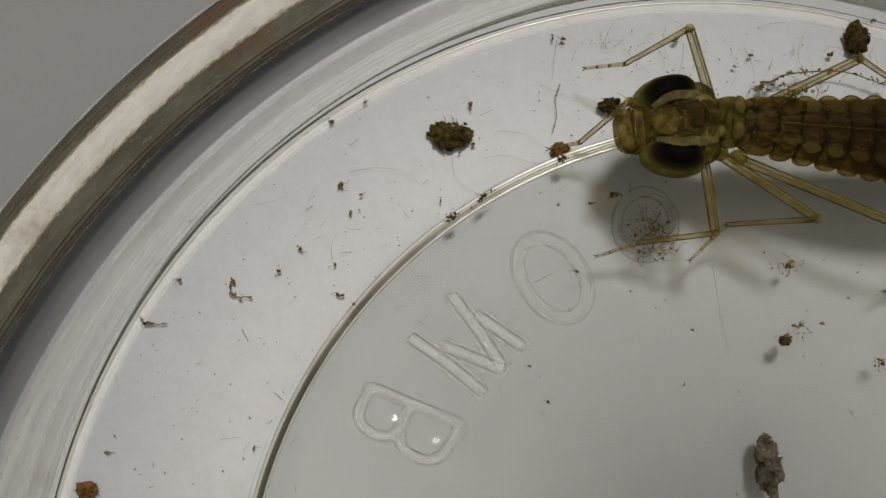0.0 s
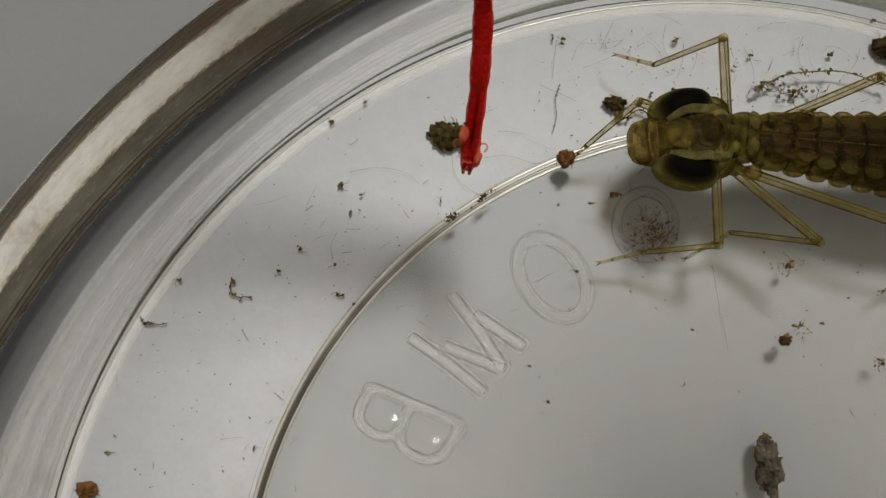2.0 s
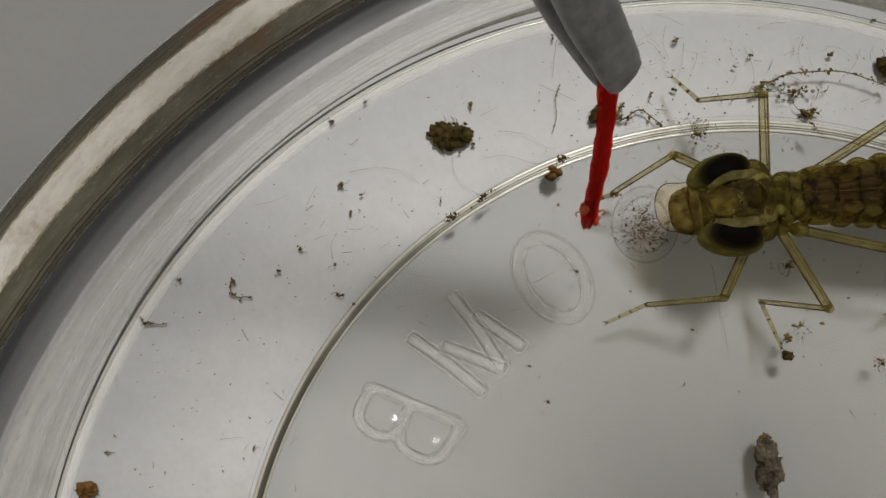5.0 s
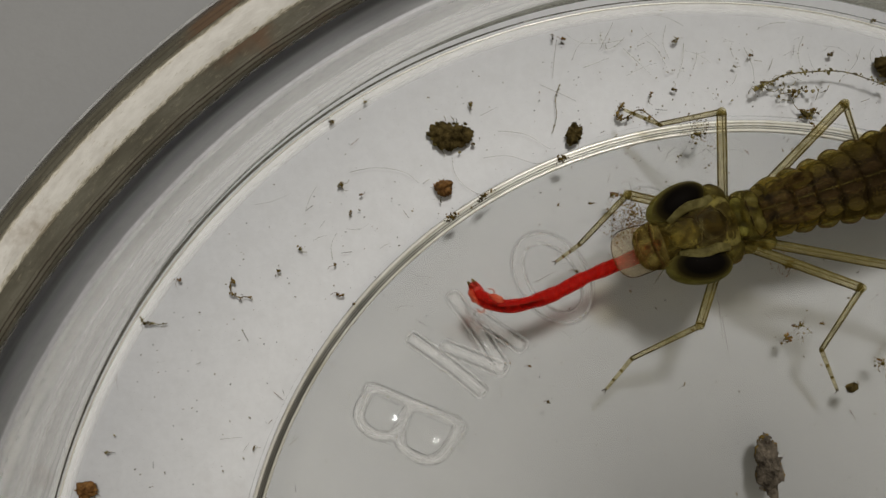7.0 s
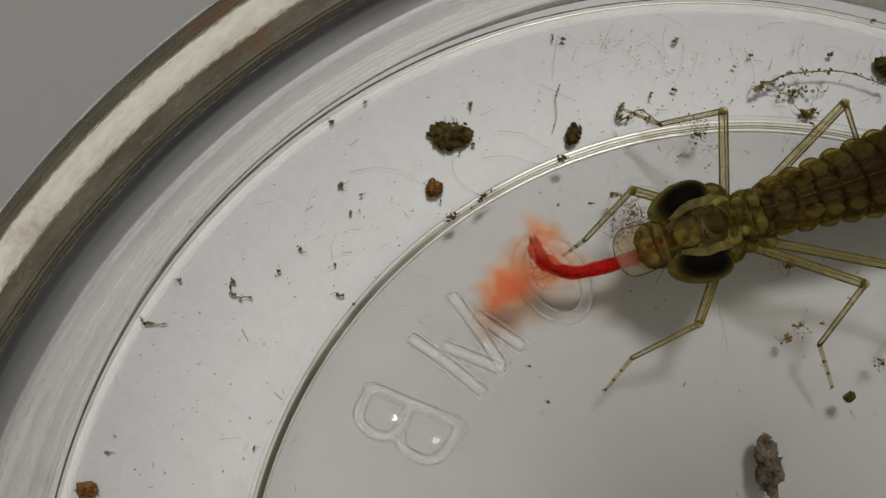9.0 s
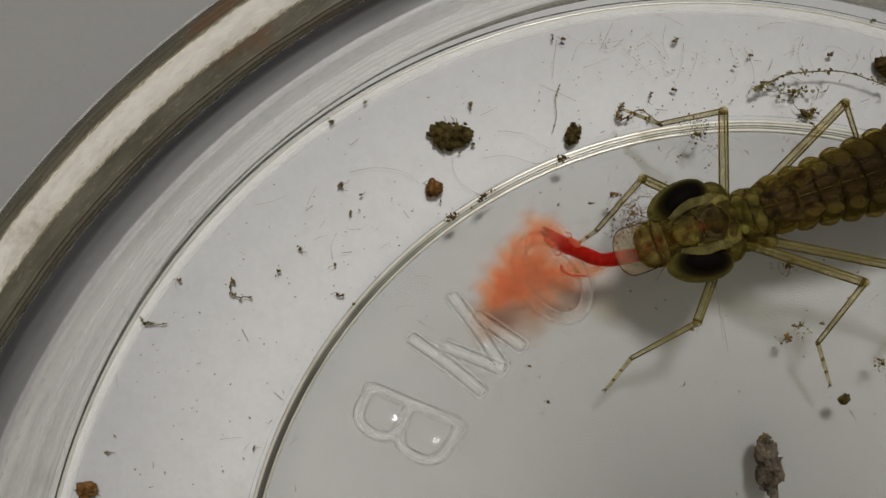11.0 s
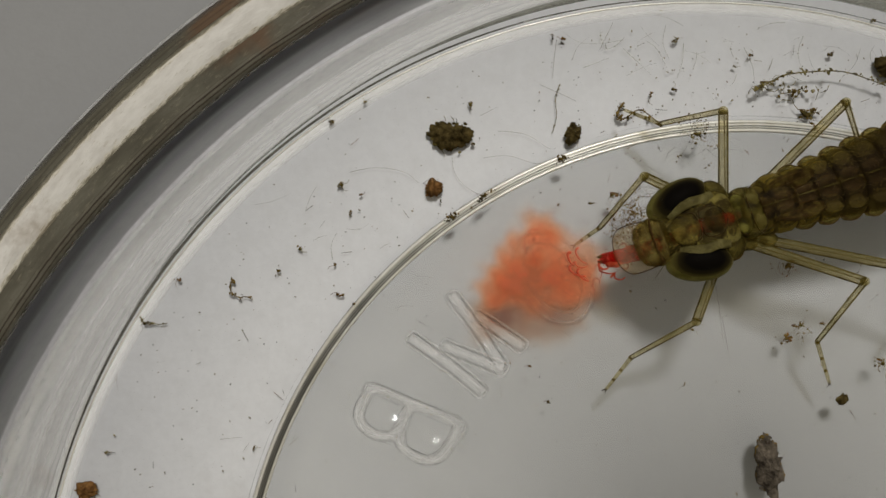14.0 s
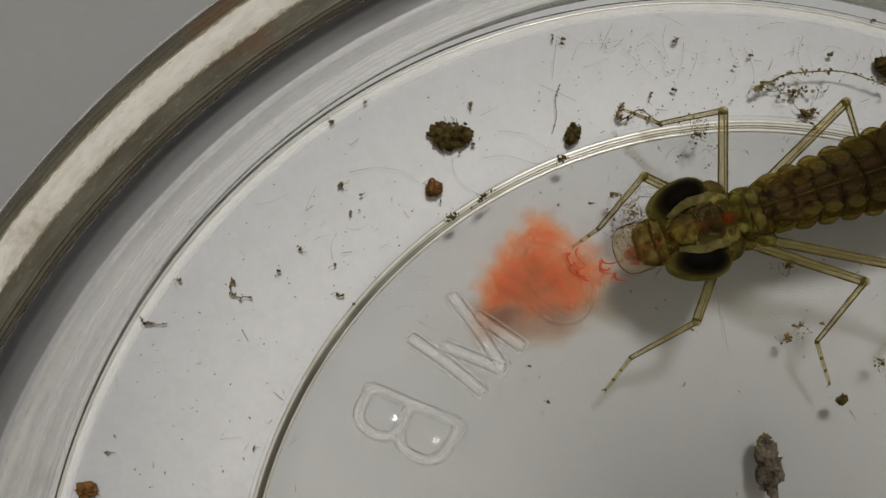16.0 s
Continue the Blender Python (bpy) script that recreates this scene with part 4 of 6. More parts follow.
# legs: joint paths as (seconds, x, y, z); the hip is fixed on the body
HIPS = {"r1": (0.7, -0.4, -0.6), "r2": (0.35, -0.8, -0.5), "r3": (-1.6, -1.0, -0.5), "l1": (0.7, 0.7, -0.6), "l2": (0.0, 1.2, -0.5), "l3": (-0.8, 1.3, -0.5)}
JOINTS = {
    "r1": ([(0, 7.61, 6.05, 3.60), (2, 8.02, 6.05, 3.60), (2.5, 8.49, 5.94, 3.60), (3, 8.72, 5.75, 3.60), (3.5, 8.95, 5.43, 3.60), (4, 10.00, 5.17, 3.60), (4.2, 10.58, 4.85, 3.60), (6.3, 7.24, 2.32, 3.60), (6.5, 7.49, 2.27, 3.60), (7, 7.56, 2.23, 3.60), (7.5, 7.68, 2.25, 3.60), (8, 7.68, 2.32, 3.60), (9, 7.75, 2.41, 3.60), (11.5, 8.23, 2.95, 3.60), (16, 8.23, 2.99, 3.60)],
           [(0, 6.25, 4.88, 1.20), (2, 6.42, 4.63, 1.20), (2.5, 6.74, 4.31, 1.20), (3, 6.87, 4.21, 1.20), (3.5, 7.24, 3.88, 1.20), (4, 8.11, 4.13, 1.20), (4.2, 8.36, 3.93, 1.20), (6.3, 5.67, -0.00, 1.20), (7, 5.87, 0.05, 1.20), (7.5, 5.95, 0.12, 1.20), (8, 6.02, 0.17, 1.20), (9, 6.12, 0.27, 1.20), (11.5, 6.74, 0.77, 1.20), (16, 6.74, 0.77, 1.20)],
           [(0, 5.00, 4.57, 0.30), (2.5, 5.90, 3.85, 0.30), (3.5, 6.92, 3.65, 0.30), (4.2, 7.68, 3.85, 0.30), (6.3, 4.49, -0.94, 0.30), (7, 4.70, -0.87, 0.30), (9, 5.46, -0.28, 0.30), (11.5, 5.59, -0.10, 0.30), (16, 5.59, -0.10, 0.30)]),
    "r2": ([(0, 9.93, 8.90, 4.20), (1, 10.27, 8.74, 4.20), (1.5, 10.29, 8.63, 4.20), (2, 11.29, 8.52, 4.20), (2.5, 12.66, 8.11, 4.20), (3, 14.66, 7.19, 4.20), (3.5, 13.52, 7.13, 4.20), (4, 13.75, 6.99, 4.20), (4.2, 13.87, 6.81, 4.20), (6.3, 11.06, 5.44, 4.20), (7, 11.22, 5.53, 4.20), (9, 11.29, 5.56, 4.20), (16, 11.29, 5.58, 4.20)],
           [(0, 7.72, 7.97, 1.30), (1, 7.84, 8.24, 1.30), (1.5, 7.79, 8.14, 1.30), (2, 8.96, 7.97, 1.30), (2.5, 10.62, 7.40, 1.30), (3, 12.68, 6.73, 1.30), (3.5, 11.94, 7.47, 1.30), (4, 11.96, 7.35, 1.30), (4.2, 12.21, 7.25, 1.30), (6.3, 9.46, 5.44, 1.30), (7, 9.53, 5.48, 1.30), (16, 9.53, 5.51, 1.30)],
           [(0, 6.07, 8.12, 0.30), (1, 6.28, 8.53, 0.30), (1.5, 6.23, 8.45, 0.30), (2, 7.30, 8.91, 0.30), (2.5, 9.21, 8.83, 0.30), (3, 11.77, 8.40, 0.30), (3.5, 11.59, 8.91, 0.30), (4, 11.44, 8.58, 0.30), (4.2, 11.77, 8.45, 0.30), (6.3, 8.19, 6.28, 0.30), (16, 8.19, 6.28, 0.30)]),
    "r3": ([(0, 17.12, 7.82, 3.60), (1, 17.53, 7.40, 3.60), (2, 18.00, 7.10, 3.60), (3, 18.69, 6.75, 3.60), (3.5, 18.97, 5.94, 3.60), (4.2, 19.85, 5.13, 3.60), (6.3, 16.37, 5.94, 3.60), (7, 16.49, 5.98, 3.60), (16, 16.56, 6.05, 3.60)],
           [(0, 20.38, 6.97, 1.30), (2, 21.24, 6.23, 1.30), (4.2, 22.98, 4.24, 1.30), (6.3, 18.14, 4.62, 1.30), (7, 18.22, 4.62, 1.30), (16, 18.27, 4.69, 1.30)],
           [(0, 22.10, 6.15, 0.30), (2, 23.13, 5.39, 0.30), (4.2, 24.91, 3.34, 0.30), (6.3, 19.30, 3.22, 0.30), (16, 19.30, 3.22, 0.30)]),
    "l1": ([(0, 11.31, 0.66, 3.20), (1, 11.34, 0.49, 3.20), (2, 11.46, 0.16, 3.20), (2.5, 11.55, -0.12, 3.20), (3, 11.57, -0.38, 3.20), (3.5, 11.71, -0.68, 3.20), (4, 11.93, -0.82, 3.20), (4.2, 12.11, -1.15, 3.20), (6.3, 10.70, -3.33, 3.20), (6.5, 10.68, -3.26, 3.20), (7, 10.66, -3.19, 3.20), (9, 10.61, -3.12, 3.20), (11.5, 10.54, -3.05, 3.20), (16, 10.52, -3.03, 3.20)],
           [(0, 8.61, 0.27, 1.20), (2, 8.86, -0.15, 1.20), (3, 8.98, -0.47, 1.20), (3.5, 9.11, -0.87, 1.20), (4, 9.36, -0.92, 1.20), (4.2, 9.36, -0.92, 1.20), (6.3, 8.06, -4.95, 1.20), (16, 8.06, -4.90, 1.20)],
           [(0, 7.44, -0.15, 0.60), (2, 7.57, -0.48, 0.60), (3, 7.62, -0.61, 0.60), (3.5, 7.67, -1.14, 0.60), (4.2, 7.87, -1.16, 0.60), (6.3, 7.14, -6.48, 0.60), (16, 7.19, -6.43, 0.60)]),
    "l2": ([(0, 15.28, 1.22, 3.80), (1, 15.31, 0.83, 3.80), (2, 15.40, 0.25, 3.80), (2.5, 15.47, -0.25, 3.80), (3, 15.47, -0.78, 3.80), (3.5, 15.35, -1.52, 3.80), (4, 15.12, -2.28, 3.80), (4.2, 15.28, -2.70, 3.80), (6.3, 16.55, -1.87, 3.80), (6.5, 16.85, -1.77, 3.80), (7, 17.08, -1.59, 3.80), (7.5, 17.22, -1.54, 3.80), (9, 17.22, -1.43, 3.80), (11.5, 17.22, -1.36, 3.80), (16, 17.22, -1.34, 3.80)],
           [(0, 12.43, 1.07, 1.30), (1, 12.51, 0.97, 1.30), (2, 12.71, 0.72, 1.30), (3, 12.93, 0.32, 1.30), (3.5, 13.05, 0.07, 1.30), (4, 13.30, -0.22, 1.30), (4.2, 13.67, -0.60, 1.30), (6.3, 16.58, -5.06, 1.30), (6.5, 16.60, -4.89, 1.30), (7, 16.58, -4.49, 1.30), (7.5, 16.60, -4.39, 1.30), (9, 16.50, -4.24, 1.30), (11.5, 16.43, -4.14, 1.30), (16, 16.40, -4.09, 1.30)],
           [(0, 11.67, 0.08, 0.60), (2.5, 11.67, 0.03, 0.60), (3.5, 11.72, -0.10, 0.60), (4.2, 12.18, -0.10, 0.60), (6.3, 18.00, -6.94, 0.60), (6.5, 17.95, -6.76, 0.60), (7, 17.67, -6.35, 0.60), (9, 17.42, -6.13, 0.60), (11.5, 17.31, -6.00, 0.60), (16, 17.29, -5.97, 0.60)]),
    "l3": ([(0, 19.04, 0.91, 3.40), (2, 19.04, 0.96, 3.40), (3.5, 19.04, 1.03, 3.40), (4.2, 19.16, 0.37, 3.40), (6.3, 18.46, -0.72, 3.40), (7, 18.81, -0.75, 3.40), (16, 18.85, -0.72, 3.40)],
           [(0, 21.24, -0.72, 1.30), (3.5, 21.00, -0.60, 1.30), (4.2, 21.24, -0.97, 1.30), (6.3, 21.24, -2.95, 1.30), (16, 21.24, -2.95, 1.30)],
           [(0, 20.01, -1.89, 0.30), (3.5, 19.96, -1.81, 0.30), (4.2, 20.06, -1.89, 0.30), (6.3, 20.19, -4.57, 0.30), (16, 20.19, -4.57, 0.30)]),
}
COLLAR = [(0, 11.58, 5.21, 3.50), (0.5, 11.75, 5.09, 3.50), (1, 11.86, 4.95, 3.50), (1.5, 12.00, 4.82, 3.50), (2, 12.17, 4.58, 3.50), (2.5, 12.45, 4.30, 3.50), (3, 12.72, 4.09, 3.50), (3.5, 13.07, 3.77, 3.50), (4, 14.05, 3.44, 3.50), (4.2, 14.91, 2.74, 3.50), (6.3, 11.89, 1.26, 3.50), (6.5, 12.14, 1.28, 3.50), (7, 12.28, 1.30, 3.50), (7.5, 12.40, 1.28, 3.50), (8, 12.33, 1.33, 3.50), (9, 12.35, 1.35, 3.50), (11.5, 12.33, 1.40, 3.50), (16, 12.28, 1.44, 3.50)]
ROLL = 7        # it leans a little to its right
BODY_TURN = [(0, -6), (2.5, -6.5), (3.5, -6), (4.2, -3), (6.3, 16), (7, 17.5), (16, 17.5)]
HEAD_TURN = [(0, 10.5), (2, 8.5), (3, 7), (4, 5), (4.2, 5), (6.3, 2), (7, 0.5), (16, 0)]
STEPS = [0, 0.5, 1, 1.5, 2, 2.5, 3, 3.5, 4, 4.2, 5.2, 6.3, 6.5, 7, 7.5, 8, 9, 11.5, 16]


def along(rows, t):
    """A table's values at t, straight between its rows."""
    rows = np.array(rows, float)
    return [float(np.interp(t, rows[:, 0], rows[:, i])) for i in range(1, rows.shape[1])]


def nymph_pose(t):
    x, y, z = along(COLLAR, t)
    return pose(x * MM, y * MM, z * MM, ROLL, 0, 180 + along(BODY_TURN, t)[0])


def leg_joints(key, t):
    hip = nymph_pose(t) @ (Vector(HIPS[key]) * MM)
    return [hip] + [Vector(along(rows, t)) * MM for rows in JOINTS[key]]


LEG_PARTS = {}
for key in JOINTS:
    spans = np.array([[(b - a).length / MM for a, b in zip(j, j[1:])] for j in (leg_joints(key, t) for t in STEPS)])
    femur_len, tibia_len, tarsus_len = [float(v) for v in np.median(spans, axis=0)]
    tarsus_len = float(np.median(spans[-8:, 2])) if key in ("l1", "l2") else tarsus_len
    femur_len = max(femur_len, float(spans[:, 0].max()))
    thick = 1.0
    part("coxa", ball(0.42, 0.34, 0.34, (HIPS[key][0], HIPS[key][1] * 1.0, HIPS[key][2] + 0.1), 2), PALE, nymph, "pale leg base")
    f = part("femur", tube([(0, 0, 0), (-0.15, 0, 0), (-femur_len * 0.35, 0, 0), (-femur_len * 0.8, 0, 0), (-femur_len, 0, 0)], 0.20 * thick, 12, 1.12), LEG, nymph, "pale see-through thigh")
    # dark lines along both sides of the thigh, and a vein on top
    part("leg_line", tube([(-0.1, 0.165, 0), (-femur_len, 0.185, 0)], 0.030, 6), LEGCORE, f)
    part("leg_line", tube([(-0.1, -0.165, 0), (-femur_len, -0.19, 0)], 0.030, 6), LEGCORE, f)
    part("leg_line", tube([(-0.1, 0.02, 0.15), (-femur_len, -0.03, 0.16)], 0.022, 6), LEGCORE, f)
    part("knee", ball(0.19, 0.20, 0.20, level=2), LEG, f)
    part("band", tube([(-0.12, 0, 0), (-0.07, 0, 0)], 0.21, 10), LEGCORE, f)
    b = part("tibia", tube([(0, 0, 0), (tibia_len * 0.5, 0, 0), (tibia_len, 0, 0)], 0.135, 10, 0.85), LEG, nymph, "pale thin shin")
    # dark lines along both sides of the shin
    part("leg_line", tube([(0.1, 0.105, 0), (tibia_len, 0.09, 0)], 0.026, 6), LEGCORE, b)
    part("leg_line", tube([(0.1, -0.105, 0), (tibia_len, -0.09, 0)], 0.024, 6), LEGCORE, b)
    s = part("tarsus", tube([(0, 0, 0), (tarsus_len * 0.5, 0, 0), (tarsus_len, 0, 0)], 0.105, 10, 0.7), LEG, nymph, "pale banded foot")
    for q in (0.02, 0.40, 0.70):
        part("band", tube([(tarsus_len * q - 0.025, 0, 0), (tarsus_len * q + 0.025, 0, 0)], 0.108 * (1 - 0.3 * q), 10), LEGCORE, s)
    for side in (1, -1):
        part("claw", tube(smooth_line([(tarsus_len, 0, 0), (tarsus_len + 0.16, 0.07 * side, -0.05), (tarsus_len + 0.26, 0.1 * side, -0.14)], 3), 0.03, 5, 0.4), BAND, s)
    LEG_PARTS[key] = (f, b, s, tibia_len)

# ---- worm: a chain of rings, free end first ----
WORM_LEN, WORM_N = 10.2, 24
worm = tagged(new("bloodworm"), "bright red segmented bloodworm", "worm")
worm_rings = []
for i in range(WORM_N):
    step = WORM_LEN / WORM_N
    r = (0.305 if i not in (0, WORM_N - 1) else 0.265) * (1 + 0.07 * math.sin(i * 1.9) + 0.05 * math.sin(i * 0.8 + 1))
    sec = [(-1.3 * step, 0.5 * r, 0.5 * r, 0), (-1.1 * step, 0.82 * r, 0.82 * r, 0), (-0.6 * step, 0.96 * r, 0.96 * r, 0), (0, 1.01 * r, 1.01 * r, 0),
           (0.6 * step, 0.96 * r, 0.96 * r, 0), (1.1 * step, 0.82 * r, 0.82 * r, 0), (1.3 * step, 0.5 * r, 0.5 * r, 0)]
    worm_rings.append(part("ring", loft(sec, 16), WORM, worm))
for s in (1, -1):
    part("bristle", tube([(-0.3, 0.08 * s, 0.08), (-0.5, 0.12 * s, 0.10), (-0.68, 0.10 * s, 0.10)], 0.09, 6, 0.6), BROWN, worm_rings[0], "dark bristly hook")
    part("gill", tube(smooth_line([(0.1, 0.25 * s, 0.1), (0.18, 0.45 * s, 0.1), (0.05, 0.56 * s, 0.1), (-0.15, 0.48 * s, 0.1)], 4), 0.04, 6, 0.6), THREAD, worm_rings[1])
    part("gill_lobe", crumb(0.34, 0.16, 0.2, 3 + s, 0.4, 3), GILL, worm_rings[1 + s], "soft orange-red gill").data.transform(Matrix.Translation((0, 0.27 * s * MM, -0.1 * MM)))

# worm in the tweezers: free tip, and where the blades hold it
TIP = [(0, 0.31, 27.31, 9.60), (0.6, 0.16, 12.52, 9.60), (0.7, 0.02, 9.49, 9.60), (0.8, -0.07, 7.99, 9.60), (1, -0.31, 5.52, 9.60), (1.2, 0.04, 5.32, 9.60), (1.5, 1.25, 4.09, 9.60), (1.8, 0.65, 3.39, 9.60), (2, 0.84, 2.96, 9.60), (2.5, 1.37, 3.34, 9.60), (2.7, 1.40, 3.15, 9.48), (3, 3.03, 2.85, 9.30), (3.3, 3.64, 2.49, 9.06), (3.5, 4.00, 2.40, 8.90), (3.7, 4.15, 1.74, 8.74), (4, 4.17, 1.51, 7.20), (4.2, 4.56, 2.19, 7.20), (5, 5.59, 1.11, 5.50)]
HOLD = [(0, 0.46, 31.57, 13.40), (0.6, 0.30, 16.28, 13.40), (0.7, 0.26, 12.54, 13.40), (0.8, 0.10, 11.07, 13.40), (1, -0.03, 8.96, 13.40), (1.2, 0.26, 8.80, 13.40), (1.5, 1.53, 7.91, 13.40), (1.8, 1.07, 7.34, 13.40), (2, 1.12, 7.50, 13.40), (2.5, 1.48, 7.66, 13.40), (2.7, 1.57, 7.54, 13.28), (3, 3.20, 6.61, 13.10), (3.3, 3.80, 6.17, 12.86), (3.5, 4.25, 6.05, 12.70), (3.7, 4.31, 5.58, 12.54), (4, 4.06, 5.27, 12.30), (4.2, 4.45, 5.73, 12.30), (5, 4.96, 4.96, 12.30), (5.8, 6.24, 51.82, 12.30), (16, 6.24, 51.82, 12.30)]
GRIP_WAY = Vector((-0.51, 0.46, 0.73)).normalized()
# worm in the jaws: its line from the free end to the mouth
MEAL = {
    6.3: [(0.52, -4.88, 1.70), (1.86, -4.27, 1.70), (4.07, -2.92, 1.70), (6.04, -1.69, 1.70), (8.19, -0.27, 1.70)], 6.5: [(-0.29, -1.20, 1.70), (0.39, -1.94, 1.70), (1.62, -2.23, 1.70), (3.34, -1.89, 1.70), (5.30, -1.20, 1.70), (8.19, -0.27, 1.70)],
    7.0: [(1.42, -1.74, 1.70), (1.91, -2.26, 1.70), (2.97, -2.48, 1.70), (4.56, -2.06, 1.70), (6.28, -1.20, 1.70), (8.37, -0.34, 1.70)], 7.5: [(2.55, -0.59, 1.70), (3.09, -1.20, 1.70), (4.32, -1.50, 1.70), (6.04, -1.13, 1.70), (8.44, -0.27, 1.70)],
    8.0: [(3.46, 1.37, 1.70), (3.63, 0.64, 1.70), (4.32, 0.02, 1.70), (5.79, -0.22, 1.70), (8.39, -0.27, 1.70)], 8.5: [(3.83, -1.01, 1.70), (4.32, -1.57, 1.70), (5.54, -1.62, 1.70), (7.02, -1.01, 1.70), (8.39, -0.22, 1.70)],
    9.0: [(4.02, 0.15, 1.70), (4.44, -0.59, 1.70), (5.54, -1.01, 1.70), (6.77, -0.83, 1.70), (8.39, -0.34, 1.70)], 9.2: [(4.69, 0.32, 1.70), (5.30, -0.59, 1.70), (6.28, -1.01, 1.70), (8.39, -0.34, 1.70)],
    10.3: [(4.93, -0.71, 1.70), (5.79, -1.08, 1.70), (6.77, -0.83, 1.70), (8.39, -0.27, 1.70)],
    11.3: [(4.56, 0.96, 1.70), (5.54, 0.27, 1.70), (6.77, -0.39, 1.70), (8.39, -0.27, 1.70)], 12.0: [(5.30, 0.71, 1.70), (6.53, -0.02, 1.70), (8.39, -0.29, 1.70)], 12.5: [(6.04, 0.39, 1.70), (6.77, 0.02, 1.70), (8.39, -0.34, 1.70)],
    13.3: [(6.77, -0.22, 1.70), (7.63, -0.27, 1.70), (8.39, -0.22, 1.70)], 14.5: [(7.36, -0.42, 1.70), (7.88, -0.34, 1.70), (8.39, -0.22, 1.70)], 16.0: [(8.05, -0.27, 1.70), (8.22, -0.25, 1.70), (8.39, -0.22, 1.70)]}
GULLET = [(8.67, 0.02, 2.90), (9.38, 0.33, 3.30), (10.45, 0.89, 4.00), (12.59, 1.50, 3.80), (14.64, 2.21, 3.85), (17.43, 3.13, 3.80)]


def worm_line(t):
    """The worm's line at t, free end first, as a fine polyline in millimetres."""
    if t <= 5.0:
        tip, hold = Vector(along(TIP, t)), Vector(along(HOLD, t))
        mid = (tip + hold) / 2 + Vector((0.15, 0, 0))
        line = smooth_line([tip, mid, hold, hold + Vector((0.34, 0.18, 0)) + 2.0 * GRIP_WAY, hold + Vector((0.38, 0.2, 0)) + 6.0 * GRIP_WAY], 10)
        return line, None
    line = smooth_line(MEAL[t] + GULLET, 10)
    return line, (len(MEAL[t]) - 1) * 10


def worm_spot(line, lips, s):
    """The point and way s millimetres from the free end; beyond the lips the worm is packed closer."""
    gone = 0.0
    for i, (a, b) in enumerate(zip(line, line[1:])):
        span = (b - a).length * (1.0 if lips is None or i < lips else 1.7)
        if gone + span >= s or i == len(line) - 2:
            return a.lerp(b, min(1.0, (s - gone) / max(span, 1e-6))), (b - a).normalized()
        gone += span


WORM_STEPS = [0, 0.6, 0.7, 0.8, 1.0, 1.2, 1.5, 1.8, 2.0, 2.5, 2.7, 3.0, 3.3, 3.5, 3.7, 4.0, 4.2, 5.0, *MEAL]


def facing(way):
    return Vector(way).to_track_quat("X", "Z").to_matrix().to_4x4()


def worm_pose(i, t):
    line, lips = worm_line(t)
    p, way = worm_spot(line, lips, (i + 0.5) * WORM_LEN / WORM_N)
    return Matrix.Translation(p * MM) @ facing(way)


# ---- blood: wisps that sit in the worm's free end until they leak out ----
blood = tagged(new("blood_cloud"), "soft orange-red cloud of blood drifting in the water", "blood", kind="stuff")
LOBES = [((2.19, -2.02, 1.20), 0.7, 6.9, 7.5), ((3.00, -1.71, 1.30), 0.9, 7.2, 8.4), ((2.70, -1.21, 1.40), 0.85, 7.2, 8.1), ((4.26, 0.74, 1.60), 0.75, 7.9, 8.9),
         ((4.37, -1.46, 1.30), 1.3, 8.5, 11.5), ((3.50, -0.35, 1.30), 1.1, 7.9, 9.7), ((4.97, -0.22, 1.40), 1.1, 9.5, 13.0), ((5.61, -1.46, 1.30), 1.1, 10.5, 13.5), ((6.58, -1.01, 1.40), 0.9, 12.0, 15.0), ((3.62, -1.46, 1.30), 1.2, 8.6, 12.0), ((4.50, -1.97, 1.20), 1.0, 9.0, 13.0), ((5.84, -0.47, 1.40), 0.9, 11.0, 14.5)]
random.seed(11)
wisp_mesh = None
WISPS = []
for k in range(296):
    spot, spread, first, last = LOBES[(0, 1, 2, 3, 4, 5, 6, 7, 8, 9, 3, 4, 5, 1, 7, 6, 10, 11, 7)[k % 19]]
    if wisp_mesh is None:
        w = part("wisp", ball(1.0, 0.50, 0.08, level=3), BLOOD, blood)
        wisp_mesh = w.data
    else:
        w = new("wisp", wisp_mesh)
        w.parent = blood
    a, r = random.uniform(0, 2 * math.pi), spread * random.random() ** 0.6
    end = Vector(spot) + Vector((r * math.cos(a), r * math.sin(a), random.uniform(-0.7, 0.7)))
    WISPS.append((w, random.randrange(1, 8), random.uniform(first, last), end, random.uniform(0, 360)))

for k in range(18):
    spot, spread, first, last = LOBES[(4, 5, 6, 7, 8, 3)[k % 6]]
    n = random.randrange(9, 15)
    turn0, grow = random.uniform(0, 6.28), random.uniform(0.5, 1.0)
    curl = [(0.6 * math.cos(turn0 + 0.32 * j) * (0.5 + 0.5 * j / n) * grow, 0.26 * math.sin(turn0 + 0.32 * j) * (0.5 + 0.5 * j / n), 0.01 * j) for j in range(n)]
    w = part("swirl", tube(smooth_line(curl, 3), random.choice((0.018, 0.024, 0.03)), 6, 0.6), THREAD, blood)
    a, r = random.uniform(0, 2 * math.pi), spread * random.random() ** 0.6
    end = Vector(spot) + Vector((r * math.cos(a), r * math.sin(a), 0.3))
    WISPS.append((w, random.randrange(1, 3), random.uniform(max(first, 8.2), last), end, random.uniform(0, 360)))

